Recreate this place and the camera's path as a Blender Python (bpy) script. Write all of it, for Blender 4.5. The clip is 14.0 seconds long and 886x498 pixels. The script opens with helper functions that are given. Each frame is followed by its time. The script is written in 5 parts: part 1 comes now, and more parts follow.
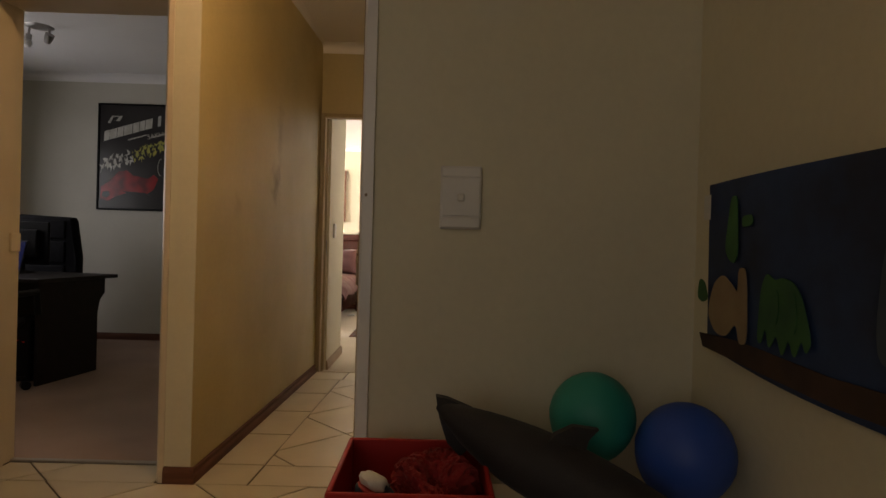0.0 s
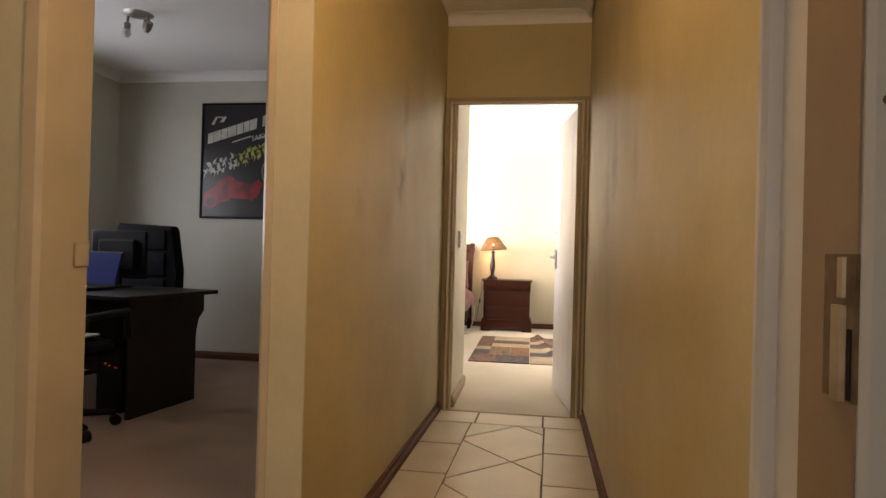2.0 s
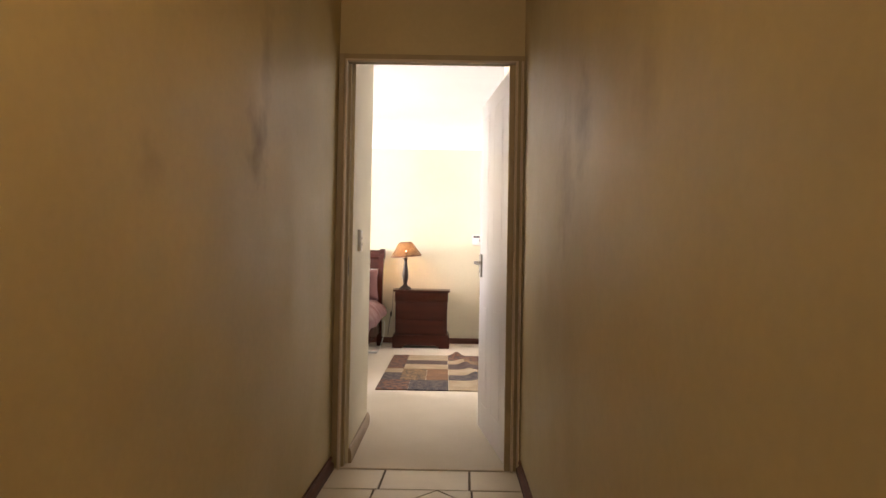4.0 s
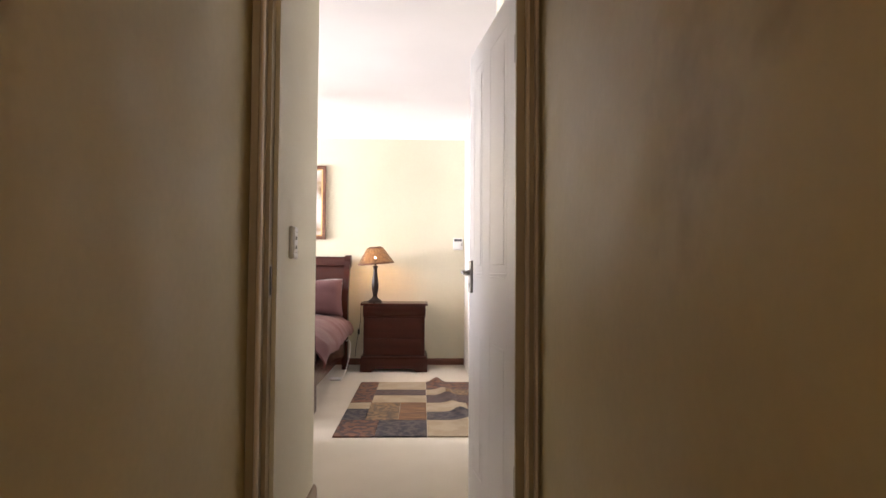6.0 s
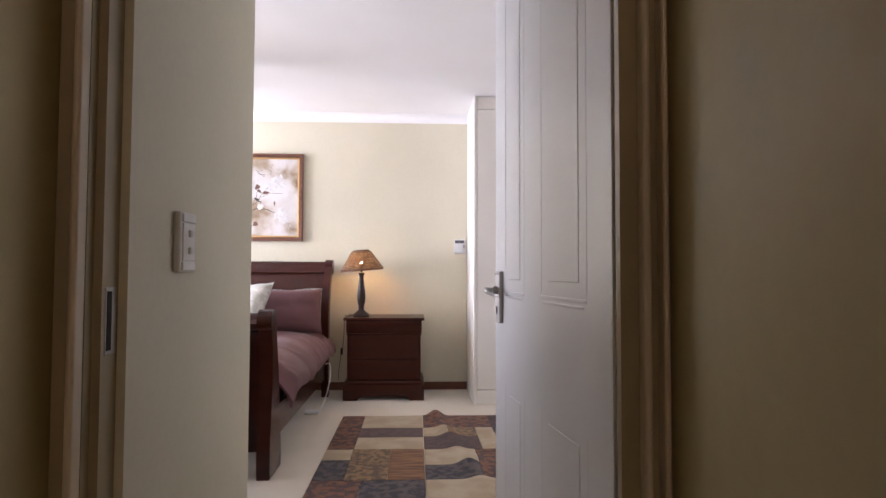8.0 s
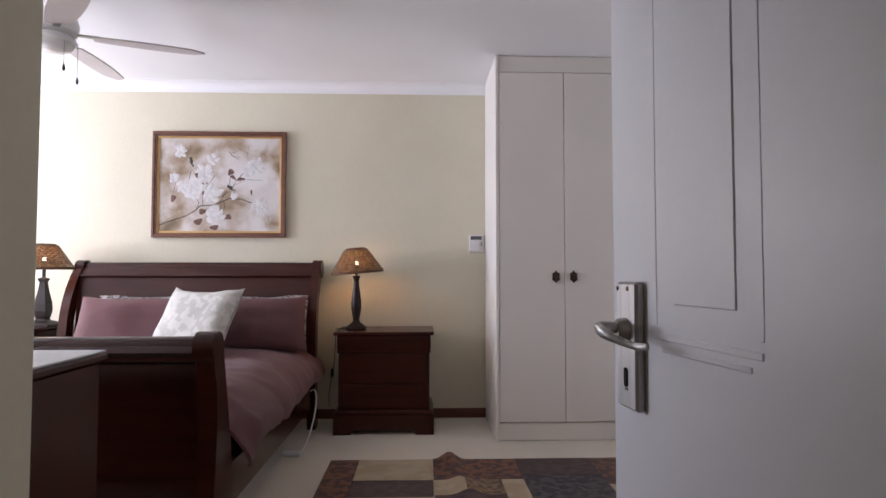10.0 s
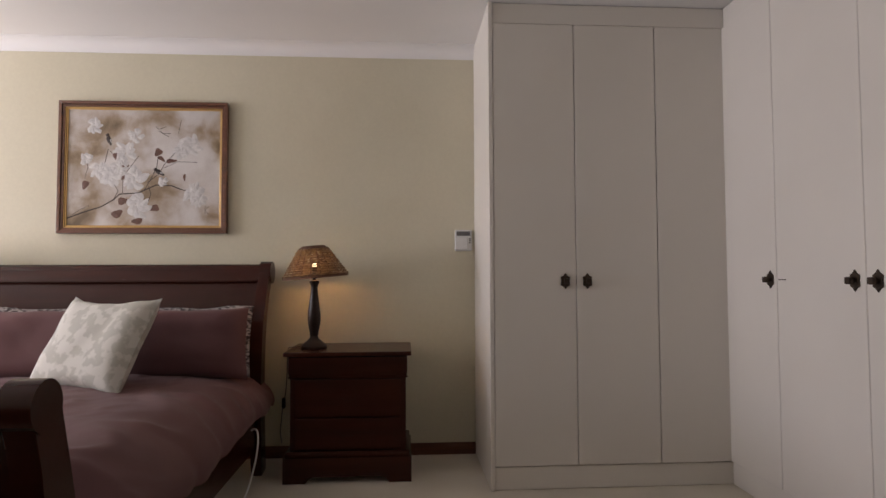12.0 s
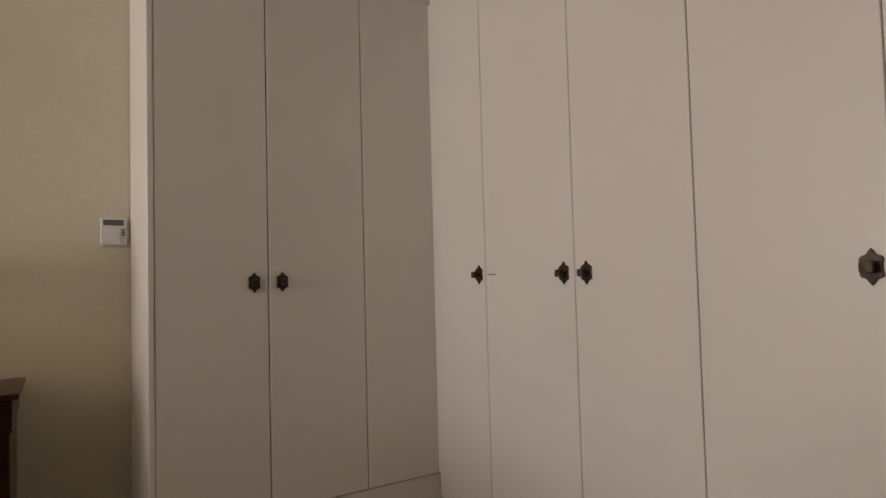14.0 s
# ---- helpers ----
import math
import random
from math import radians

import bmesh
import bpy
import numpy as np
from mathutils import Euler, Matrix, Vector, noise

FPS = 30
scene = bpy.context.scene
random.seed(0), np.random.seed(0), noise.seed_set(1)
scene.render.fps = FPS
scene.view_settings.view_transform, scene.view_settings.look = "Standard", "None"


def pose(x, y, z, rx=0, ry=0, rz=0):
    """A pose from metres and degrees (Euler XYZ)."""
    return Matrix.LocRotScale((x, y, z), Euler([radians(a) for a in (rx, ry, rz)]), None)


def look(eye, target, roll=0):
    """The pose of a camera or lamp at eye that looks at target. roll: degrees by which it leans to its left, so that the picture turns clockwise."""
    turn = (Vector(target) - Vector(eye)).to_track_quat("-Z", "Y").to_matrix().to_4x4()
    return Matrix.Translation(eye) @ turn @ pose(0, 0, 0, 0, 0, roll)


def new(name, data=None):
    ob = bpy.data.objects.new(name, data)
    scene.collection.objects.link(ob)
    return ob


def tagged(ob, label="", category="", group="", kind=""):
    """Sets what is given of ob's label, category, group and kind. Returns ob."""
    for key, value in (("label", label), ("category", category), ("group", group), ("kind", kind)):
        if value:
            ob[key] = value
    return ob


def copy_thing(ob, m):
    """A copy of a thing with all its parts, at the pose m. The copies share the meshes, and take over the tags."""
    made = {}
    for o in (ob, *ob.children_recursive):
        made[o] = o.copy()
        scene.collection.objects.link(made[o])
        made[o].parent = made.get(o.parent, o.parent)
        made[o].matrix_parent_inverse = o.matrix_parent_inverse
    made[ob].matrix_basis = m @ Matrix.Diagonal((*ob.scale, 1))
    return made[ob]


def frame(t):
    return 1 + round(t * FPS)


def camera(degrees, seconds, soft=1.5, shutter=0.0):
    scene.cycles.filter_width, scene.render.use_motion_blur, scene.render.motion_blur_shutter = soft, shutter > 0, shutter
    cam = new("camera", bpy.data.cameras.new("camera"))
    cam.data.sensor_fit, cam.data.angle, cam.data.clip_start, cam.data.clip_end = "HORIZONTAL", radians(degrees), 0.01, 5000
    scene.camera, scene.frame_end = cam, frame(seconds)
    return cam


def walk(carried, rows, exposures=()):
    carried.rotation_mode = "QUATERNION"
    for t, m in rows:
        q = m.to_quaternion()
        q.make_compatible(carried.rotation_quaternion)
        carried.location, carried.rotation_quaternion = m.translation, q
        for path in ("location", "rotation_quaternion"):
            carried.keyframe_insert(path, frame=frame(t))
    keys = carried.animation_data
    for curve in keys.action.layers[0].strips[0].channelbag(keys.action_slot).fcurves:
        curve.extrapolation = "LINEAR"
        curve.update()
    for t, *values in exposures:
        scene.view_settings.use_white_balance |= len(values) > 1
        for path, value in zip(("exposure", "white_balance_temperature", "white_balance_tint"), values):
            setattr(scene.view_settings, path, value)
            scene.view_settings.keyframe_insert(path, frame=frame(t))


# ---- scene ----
cam = camera(73.3, 14.0)
PATH = [
    (0, (0.503, 1.175, 1.049), (0.522, 3.175, 1.036), 1.6),
    (0.5, (0.409, 1.447, 1.051), (0.194, 3.435, 1.039), 1.5),
    (1, (0.273, 1.629, 1.052), (-0.022, 3.607, 1.048), 1.7),
    (1.5, (0.175, 1.814, 1.056), (-0.125, 3.792, 1.061), 1.6),
    (2, (0.126, 2.04, 1.048), (-0.166, 4.019, 1.06), 1.5),
    (2.5, (0.104, 2.252, 1.037), (-0.147, 4.236, 1.06), 1.5),
    (3, (0.071, 2.495, 1.023), (-0.1, 4.488, 1.057), 1.3),
    (3.5, (0.067, 2.738, 1.023), (0.004, 4.737, 1.063), 1.1),
    (4, (0.094, 2.991, 1.033), (0.086, 4.991, 1.079), 1.0),
    (6.5, (0.100, 4.294, 1.058), (0.177, 6.292, 1.130), 0.3),
    (7, (0.060, 4.536, 1.070), (0.143, 6.533, 1.145), 0.3),
    (7.5, (0.076, 4.814, 1.079), (0.161, 6.811, 1.155), 0.3),
    (8, (0.084, 5.060, 1.087), (0.175, 7.056, 1.165), 0.2),
    (10.5, (0.08, 6.27, 1.1), (0.146, 8.267, 1.184), 0.0),
    (11, (0.082, 6.474, 1.088), (0.149, 8.471, 1.18), -0.0),
    (11.5, (0.098, 6.679, 1.1), (0.177, 8.675, 1.19), -0.1),
    (12, (0.121, 6.889, 1.112), (0.251, 8.883, 1.199), -0.2),
    (12.5, (0.153, 7.053, 1.115), (0.483, 9.024, 1.2), -0.4),
    (13, (0.208, 7.219, 1.109), (0.731, 9.147, 1.195), -0.7),
    (13.5, (0.285, 7.366, 1.1), (1.035, 9.217, 1.187), -1.1),
    (14, (0.295, 7.458, 1.096), (1.371, 9.143, 1.177), -1.5),
]
EXPOSURES = [(0.0, -0.2, 7800, 16), (0.5, 0.3, 7800, 16), (1.0, 0.4, 7350, 15), (1.5, 0.6, 7200, 15), (3.5, 0.38, 7050, 18), (4.0, 0.28, 6950, 19), (6.5, -0.12, 6250, 19), (8.0, -0.58, 5850, 21),
             (10.5, -1.76, 5800, 21), (11.0, -2.02, 6050, 21), (11.5, -2.12, 6450, 21), (12.0, -2.19, 6650, 20), (12.5, -2.16, 7000, 20), (13.0, -2.1, 7250, 20), (14.0, -2.22, 7450, 20)]
walk(cam, [(t, look(eye, target, roll)) for t, eye, target, roll in PATH], EXPOSURES)

# ---- world and light ----
world = bpy.data.worlds.new("world")
scene.world = world
world.use_nodes = True
wn = world.node_tree
sky = wn.nodes.new("ShaderNodeTexSky")
sky.sky_type = "NISHITA"
sky.sun_disc = False
sky.sun_elevation = radians(50)
sky.sun_rotation = radians(20)
wn.links.new(sky.outputs["Color"], wn.nodes["Background"].inputs["Color"])
wn.nodes["Background"].inputs["Strength"].default_value = 0.08


def lamp(name, kind, m, energy, color, size=0.1, size_y=None):
    data = bpy.data.lights.new(name, kind)
    data.energy, data.color = energy, color
    if kind == "AREA":
        data.shape, data.size, data.size_y = "RECTANGLE", size, size_y or size
    elif kind == "SUN":
        data.angle = size
    else:
        data.shadow_soft_size = size
    ob = new(name, data)
    ob.matrix_world = m
    return ob


lamp("sun", "SUN", look((0, 0, 9), (-2.0, 5.5, 0)), 2.0, (1, 0.95, 0.88), radians(0.5))
lamp("bedroom_window_light", "AREA", look((-5.13, 9.25, 1.45), (0, 9.05, 1.85)), 590, (0.93, 0.95, 1.0), 2.0, 1.3)
lamp("study_window_light", "AREA", look((-3.86, 5.82, 1.5), (0, 5.3, 1.2)), 14, (0.80, 0.87, 1.0), 1.2, 1.0)
lamp("playroom_window_light", "AREA", look((-0.6, -1.17, 1.5), (-0.6, 3, 1.3)), 7.5, (0.97, 0.96, 0.92), 1.6, 1.2)
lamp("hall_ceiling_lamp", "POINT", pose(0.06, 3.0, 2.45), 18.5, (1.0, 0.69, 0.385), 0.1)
BULB = (1.0, 0.50, 0.17)


# ---- materials ----
def mat(name, base, rough=0.5, metal=0.0, second=None, scale=8.0, detail=5.0, grain=0.0, grain_scale=120.0, bump=0.0,
        bump_scale=150.0, stretch=None, coat=0.0, rough_var=0.0, sheen=0.0, piece=0.0, spec=0.5, sharp=0.15):
    """A surface: two colours mixed by broad noise, a fine grain, fine relief."""
    m = bpy.data.materials.new(name)
    m.use_nodes = True
    n, l = m.node_tree.nodes, m.node_tree.links
    b = n["Principled BSDF"]
    co = n.new("ShaderNodeTexCoord").outputs["Object"]
    if stretch:
        mp = n.new("ShaderNodeMapping")
        mp.inputs["Scale"].default_value = stretch
        l.new(co, mp.inputs["Vector"])
        co = mp.outputs["Vector"]

    def nz(s, d=5.0):
        t = n.new("ShaderNodeTexNoise")
        t.inputs["Scale"].default_value, t.inputs["Detail"].default_value = s, d
        l.new(co, t.inputs["Vector"])
        return t.outputs["Fac"]

    def mix(fac, a, c, kind="MIX"):
        x = n.new("ShaderNodeMix")
        x.data_type, x.blend_type = "RGBA", kind
        for val, sock in ((fac, x.inputs[0]), (a, x.inputs[6]), (c, x.inputs[7])):
            if hasattr(val, "is_output"):
                l.new(val, sock)
            else:
                sock.default_value = val if isinstance(val, float) else (*val, 1)
        return x.outputs[2]

    def ramp(v, lo, hi, a=0.0, c=1.0):
        r = n.new("ShaderNodeMapRange")
        l.new(v, r.inputs[0])
        for i, q in enumerate((lo, hi, a, c)):
            r.inputs[i + 1].default_value = q
        return r.outputs[0]

    second = second or tuple(v * 0.88 for v in base)
    col = mix(ramp(nz(scale, detail), 0.5 - sharp, 0.5 + sharp), base, second)
    if grain:
        col = mix(ramp(nz(grain_scale), 0.3, 0.7, 0.0, grain), col, (0.0, 0.0, 0.0), "MIX")
    if piece:
        inf = n.new("ShaderNodeObjectInfo")
        col = mix(ramp(inf.outputs["Random"], 0, 1, 0.0, piece), col, (0.02, 0.015, 0.01))
    l.new(col, b.inputs["Base Color"])
    b.inputs["Metallic"].default_value = metal
    b.inputs["Specular IOR Level"].default_value = spec
    if rough_var:
        l.new(ramp(nz(scale * 2.3), 0.3, 0.7, rough - rough_var, rough + rough_var), b.inputs["Roughness"])
    else:
        b.inputs["Roughness"].default_value = rough
    b.inputs["Coat Weight"].default_value = coat
    b.inputs["Sheen Weight"].default_value = sheen
    if bump:
        bp = n.new("ShaderNodeBump")
        bp.inputs["Strength"].default_value, bp.inputs["Distance"].default_value = bump, 0.004
        l.new(nz(bump_scale, 3.0), bp.inputs["Height"])
        l.new(bp.outputs["Normal"], b.inputs["Normal"])
    return m


def glow(name, color, strength):
    m = bpy.data.materials.new(name)
    m.use_nodes = True
    b = m.node_tree.nodes["Principled BSDF"]
    b.inputs["Base Color"].default_value = (*color, 1)
    b.inputs["Emission Color"].default_value = (*color, 1)
    b.inputs["Emission Strength"].default_value = strength
    return m


PLASTER = mat("cream_plaster", (0.67, 0.625, 0.485), 0.55, second=(0.635, 0.59, 0.45), scale=1.6, grain=0.04, grain_scale=60, bump=0.05, bump_scale=45, rough_var=0.06)
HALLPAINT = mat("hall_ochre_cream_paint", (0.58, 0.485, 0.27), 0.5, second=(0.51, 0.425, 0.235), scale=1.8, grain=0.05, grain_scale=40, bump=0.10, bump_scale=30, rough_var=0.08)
STUDYPAINT = mat("study_pale_paint", (0.62, 0.60, 0.53), 0.6, second=(0.57, 0.55, 0.48), scale=1.8, grain=0.05, bump=0.12, bump_scale=55)
CEILING = mat("white_ceiling", (0.87, 0.86, 0.86), 0.8, second=(0.83, 0.82, 0.82), scale=1.2, bump=0.05)
FRAME = mat("cream_gloss_frame", (0.64, 0.55, 0.43), 0.35, second=(0.60, 0.51, 0.39), scale=4, bump=0.06, bump_scale=60)
DOORWHITE = mat("white_door_paint", (0.74, 0.73, 0.74), 0.35, second=(0.70, 0.69, 0.70), scale=3, bump=0.06, bump_scale=80)
TILE = mat("beige_floor_tile", (0.66, 0.59, 0.455), 0.34, second=(0.60, 0.53, 0.41), scale=4, piece=0.10)
GROUT = mat("dark_grout", (0.13, 0.10, 0.07), 0.9, scale=20, bump=0.3)
CARPET = mat("cream_carpet", (0.70, 0.63, 0.51), 0.95, second=(0.65, 0.58, 0.46), scale=3, grain=0.12, grain_scale=300, bump=0.6, bump_scale=420, sheen=0.3)
STUDYCARPET = mat("taupe_carpet", (0.43, 0.28, 0.21), 0.95, second=(0.36, 0.235, 0.175), scale=2.5, grain=0.15, grain_scale=300, bump=0.6, bump_scale=420, sheen=0.2)
SKIRT = mat("brown_skirting", (0.165, 0.068, 0.042), 0.6, second=(0.105, 0.043, 0.027), scale=3, stretch=(1, 1, 12), grain=0.2, spec=0.2)
MAHOGANY = mat("mahogany", (0.052, 0.0115, 0.0066), 0.26, second=(0.031, 0.0074, 0.0046), scale=2.2, detail=4, sharp=0.25, stretch=(0.6, 3.0, 6.0), spec=0.30, coat=0.03)
DARKWOOD = mat("dark_turned_wood", (0.022, 0.012, 0.009), 0.38, second=(0.013, 0.008, 0.006), scale=6, grain=0.2, spec=0.3)
DESKWOOD = mat("espresso_desk_board", (0.018, 0.011, 0.010), 0.5, second=(0.011, 0.007, 0.006), scale=2, stretch=(1, 8, 8), grain=0.2, spec=0.25)
MELAMINE = mat("white_melamine", (0.77, 0.73, 0.675), 0.42, second=(0.74, 0.70, 0.645), scale=1.5, bump=0.05, bump_scale=70)
BRONZE = mat("antique_bronze", (0.075, 0.050, 0.034), 0.5, 0.6, second=(0.035, 0.024, 0.017), scale=60)
STEEL = mat("brushed_steel", (0.46, 0.44, 0.42), 0.45, 0.85, second=(0.36, 0.34, 0.32), scale=4, stretch=(30, 30, 1), rough_var=0.06)
DARKMETAL = mat("worn_strike_steel", (0.26, 0.19, 0.12), 0.5, 0.6, second=(0.15, 0.10, 0.06), scale=40)
# Darker copy of the frame cream: the shade is put into the colour.
FRAMESHADE = mat("shaded_cream_gloss_frame", (0.36, 0.29, 0.17), 0.4, second=(0.31, 0.245, 0.14), scale=5, bump=0.06, bump_scale=60)
# Tan skirting paint; on the playroom rebate the same colour stands for shade.
TAN_AND_SHADE = mat("tan_paint_and_rebate_shade", (0.36, 0.27, 0.18), 0.5, second=(0.31, 0.225, 0.145), scale=6, bump=0.06, bump_scale=60)
WORNBRASS = mat("worn_pale_brass", (0.55, 0.45, 0.31), 0.45, 0.5, second=(0.42, 0.33, 0.21), scale=50)
HOLE = mat("dark_recess", (0.012, 0.010, 0.009), 0.9)
PLASTIC = mat("white_plastic", (0.74, 0.73, 0.71), 0.35)
PLASTIC2 = mat("off_white_plastic", (0.66, 0.65, 0.62), 0.4)
GREYPL = mat("grey_display", (0.10, 0.10, 0.10), 0.25)
BLACK = mat("black_leather", (0.010, 0.010, 0.012), 0.75, second=(0.007, 0.007, 0.008), scale=20, bump=0.3, bump_scale=90, spec=0.06)
BLACKPL = mat("black_plastic", (0.009, 0.009, 0.010), 0.5, spec=0.12)
MAUVE = mat("mauve_cotton", (0.138, 0.055, 0.055), 0.8, second=(0.114, 0.045, 0.046), scale=4, grain=0.12, grain_scale=350, bump=0.25, bump_scale=300, sheen=0.08)
BOLSTER = mat("striped_pillowcase", (0.36, 0.33, 0.32), 0.8, second=(0.03, 0.02, 0.024), scale=48, detail=0.5, sharp=0.05, stretch=(1, 1, 3), bump=0.2)
CUSHION = mat("white_leaf_cushion", (0.58, 0.56, 0.51), 0.85, second=(0.45, 0.435, 0.385), scale=19, detail=2.0, sharp=0.04, bump=0.3, bump_scale=260)
SHEET = mat("dark_valance", (0.05, 0.022, 0.02), 0.8)
GILT = mat("gilt_edge", (0.62, 0.40, 0.16), 0.35, 0.6)
FRAMEWOOD = mat("brown_picture_frame", (0.17, 0.062, 0.032), 0.3, second=(0.11, 0.042, 0.022), scale=3, stretch=(1, 1, 8), coat=0.2)
BLADE = mat("pale_fan_blade", (0.55, 0.50, 0.49), 0.5, second=(0.50, 0.45, 0.44), scale=4)
GLASSBOWL = mat("white_glass_bowl", (0.8, 0.8, 0.8), 0.15)
WICKER = mat("woven_cane", (0.27, 0.165, 0.075), 0.5, second=(0.14, 0.075, 0.034), scale=40, grain=0.2)
WICKERRIM = mat("dark_cane_rim", (0.11, 0.05, 0.025), 0.6)
CABLE_W = mat("white_cable", (0.7, 0.7, 0.68), 0.4)
CABLE_B = mat("black_cable", (0.02, 0.02, 0.02), 0.4)
RED = mat("red_plastic", (0.42, 0.02, 0.018), 0.4, second=(0.36, 0.015, 0.014), scale=8)
REDPLUSH = mat("red_plush", (0.36, 0.02, 0.02), 0.95, second=(0.20, 0.010, 0.010), scale=18, bump=0.8, bump_scale=180, sheen=0.03)
DOLPHIN = mat("grey_plush", (0.022, 0.020, 0.022), 0.7, second=(0.016, 0.014, 0.016), scale=9, bump=0.2, bump_scale=260, sheen=0.05)
GREENB = mat("green_balloon", (0.004, 0.27, 0.22), 0.52)
BLUEB = mat("blue_balloon", (0.018, 0.080, 0.42), 0.52)
PAPERBLUE = mat("navy_painted_paper", (0.018, 0.052, 0.155), 0.75, second=(0.011, 0.022, 0.06), scale=5, grain=0.2, grain_scale=30)
PAPERBROWN = mat("brown_painted_paper", (0.055, 0.028, 0.02), 0.85, second=(0.03, 0.017, 0.013), scale=15)
PAPERGREEN = mat("green_tissue_paper", (0.045, 0.16, 0.045), 0.8, second=(0.016, 0.07, 0.04), scale=11, sharp=0.3)
PAPERTAN = mat("tan_paper_plate", (0.30, 0.22, 0.13), 0.8, second=(0.24, 0.17, 0.10), scale=10)
PAPERGREY = mat("grey_blue_wash", (0.06, 0.09, 0.13), 0.7, second=(0.035, 0.055, 0.09), scale=6)
POSTERBLACK = mat("black_poster", (0.016, 0.013, 0.014), 0.3, scale=4)
POSTERRED = mat("red_ink", (0.33, 0.012, 0.016), 0.3, second=(0.12, 0.006, 0.01), scale=9, detail=1)
POSTERWHITE = mat("pale_ink", (0.55, 0.54, 0.50), 0.35, second=(0.40, 0.39, 0.34), scale=20)
POSTERYEL = mat("yellow_ink", (0.50, 0.44, 0.09), 0.35, second=(0.32, 0.36, 0.08), scale=14)
PETAL = mat("white_oil_paint", (0.66, 0.645, 0.63), 0.5, second=(0.53, 0.515, 0.51), scale=30, bump=0.4, bump_scale=90)
LEAFPAINT = mat("russet_oil_paint", (0.16, 0.075, 0.05), 0.5, second=(0.10, 0.045, 0.03), scale=30)
TWIGPAINT = mat("dark_oil_paint", (0.035, 0.022, 0.018), 0.5)
SCREEN = glow("laptop_screen_glow", (0.008, 0.016, 0.13), 0.28)
SCREEN.node_tree.nodes["Principled BSDF"].inputs["Base Color"].default_value = (0.005, 0.005, 0.01, 1)
SCREEN.node_tree.nodes["Principled BSDF"].inputs["Roughness"].default_value = 0.6
SCREEN.node_tree.nodes["Principled BSDF"].inputs["Specular IOR Level"].default_value = 0.05
REDLED = glow("red_led", (1.0, 0.06, 0.02), 0.35)
BULBGLOW = glow("bulb_glow", (1.0, 0.80, 0.45), 30.0)
GLASS = bpy.data.materials.new("window_glass")
GLASS.use_nodes = True
GLASS.node_tree.nodes["Principled BSDF"].inputs["Transmission Weight"].default_value = 1.0
GLASS.node_tree.nodes["Principled BSDF"].inputs["Roughness"].default_value = 0.0
CURTAIN = mat("pale_curtain", (0.6, 0.58, 0.55), 0.9, bump=0.2, bump_scale=200)
GROUNDM = mat("lawn_ground", (0.08, 0.10, 0.04), 0.95, second=(0.12, 0.10, 0.06), scale=1.0)
WHITETOP = mat("pale_even_top", (0.66, 0.65, 0.63), 0.8, bump=0.2, bump_scale=250)


def canvas_material():
    """Misty ground of the painting: clouds of white, cream, mauve-grey and olive brown."""
    m = mat("misty_canvas", (0.6, 0.55, 0.48), 0.55, bump=0.3, bump_scale=120)
    n, l = m.node_tree.nodes, m.node_tree.links
    co = n.new("ShaderNodeTexCoord").outputs["Object"]
    t = n.new("ShaderNodeTexNoise")
    t.inputs["Scale"].default_value, t.inputs["Detail"].default_value, t.inputs["Distortion"].default_value = 4.2, 4.0, 0.25
    l.new(co, t.inputs["Vector"])
    r = n.new("ShaderNodeValToRGB")
    stops = ((0.31, (0.16, 0.11, 0.06)), (0.40, (0.31, 0.23, 0.15)), (0.47, (0.44, 0.37, 0.31)), (0.55, (0.56, 0.52, 0.49)), (0.66, (0.64, 0.61, 0.59)))
    e = r.color_ramp.elements
    while len(e) < len(stops):
        e.new(0.5)
    for k, (p, c) in zip(e, stops):
        k.position, k.color = p, (*c, 1)
    l.new(t.outputs["Fac"], r.inputs["Fac"])
    l.new(r.outputs["Color"], n["Principled BSDF"].inputs["Base Color"])
    return m


def wear_marks(m, patches):
    """Adds old scuffs with their own place and size to a wall paint."""
    n, l = m.node_tree.nodes, m.node_tree.links
    b = n["Principled BSDF"]
    col = b.inputs["Base Color"].links[0].from_socket
    co = n.new("ShaderNodeTexCoord").outputs["Object"]
    for (cx, cy, cz), (rx, ry, rz), amount, shade in patches:
        sub = n.new("ShaderNodeVectorMath")
        sub.operation = "SUBTRACT"
        l.new(co, sub.inputs[0])
        sub.inputs[1].default_value = (cx, cy, cz)
        mul = n.new("ShaderNodeVectorMath")
        mul.operation = "MULTIPLY"
        l.new(sub.outputs[0], mul.inputs[0])
        mul.inputs[1].default_value = (1 / rx, 1 / ry, 1 / rz)
        ln = n.new("ShaderNodeVectorMath")
        ln.operation = "LENGTH"
        l.new(mul.outputs[0], ln.inputs[0])
        nz = n.new("ShaderNodeTexNoise")
        nz.inputs["Scale"].default_value = 14.0
        l.new(co, nz.inputs["Vector"])
        add = n.new("ShaderNodeMath")
        add.operation = "MULTIPLY_ADD"
        l.new(nz.outputs["Fac"], add.inputs[0])
        add.inputs[1].default_value = 1.6
        l.new(ln.outputs["Value"], add.inputs[2])
        r = n.new("ShaderNodeMapRange")
        l.new(add.outputs[0], r.inputs[0])
        r.inputs[1].default_value, r.inputs[2].default_value = 0.7, 1.8
        r.inputs[3].default_value, r.inputs[4].default_value = amount, 0.0
        x = n.new("ShaderNodeMix")
        x.data_type = "RGBA"
        l.new(r.outputs[0], x.inputs[0])
        l.new(col, x.inputs[6])
        x.inputs[7].default_value = (*shade, 1)
        col = x.outputs[2]
    l.new(col, b.inputs["Base Color"])


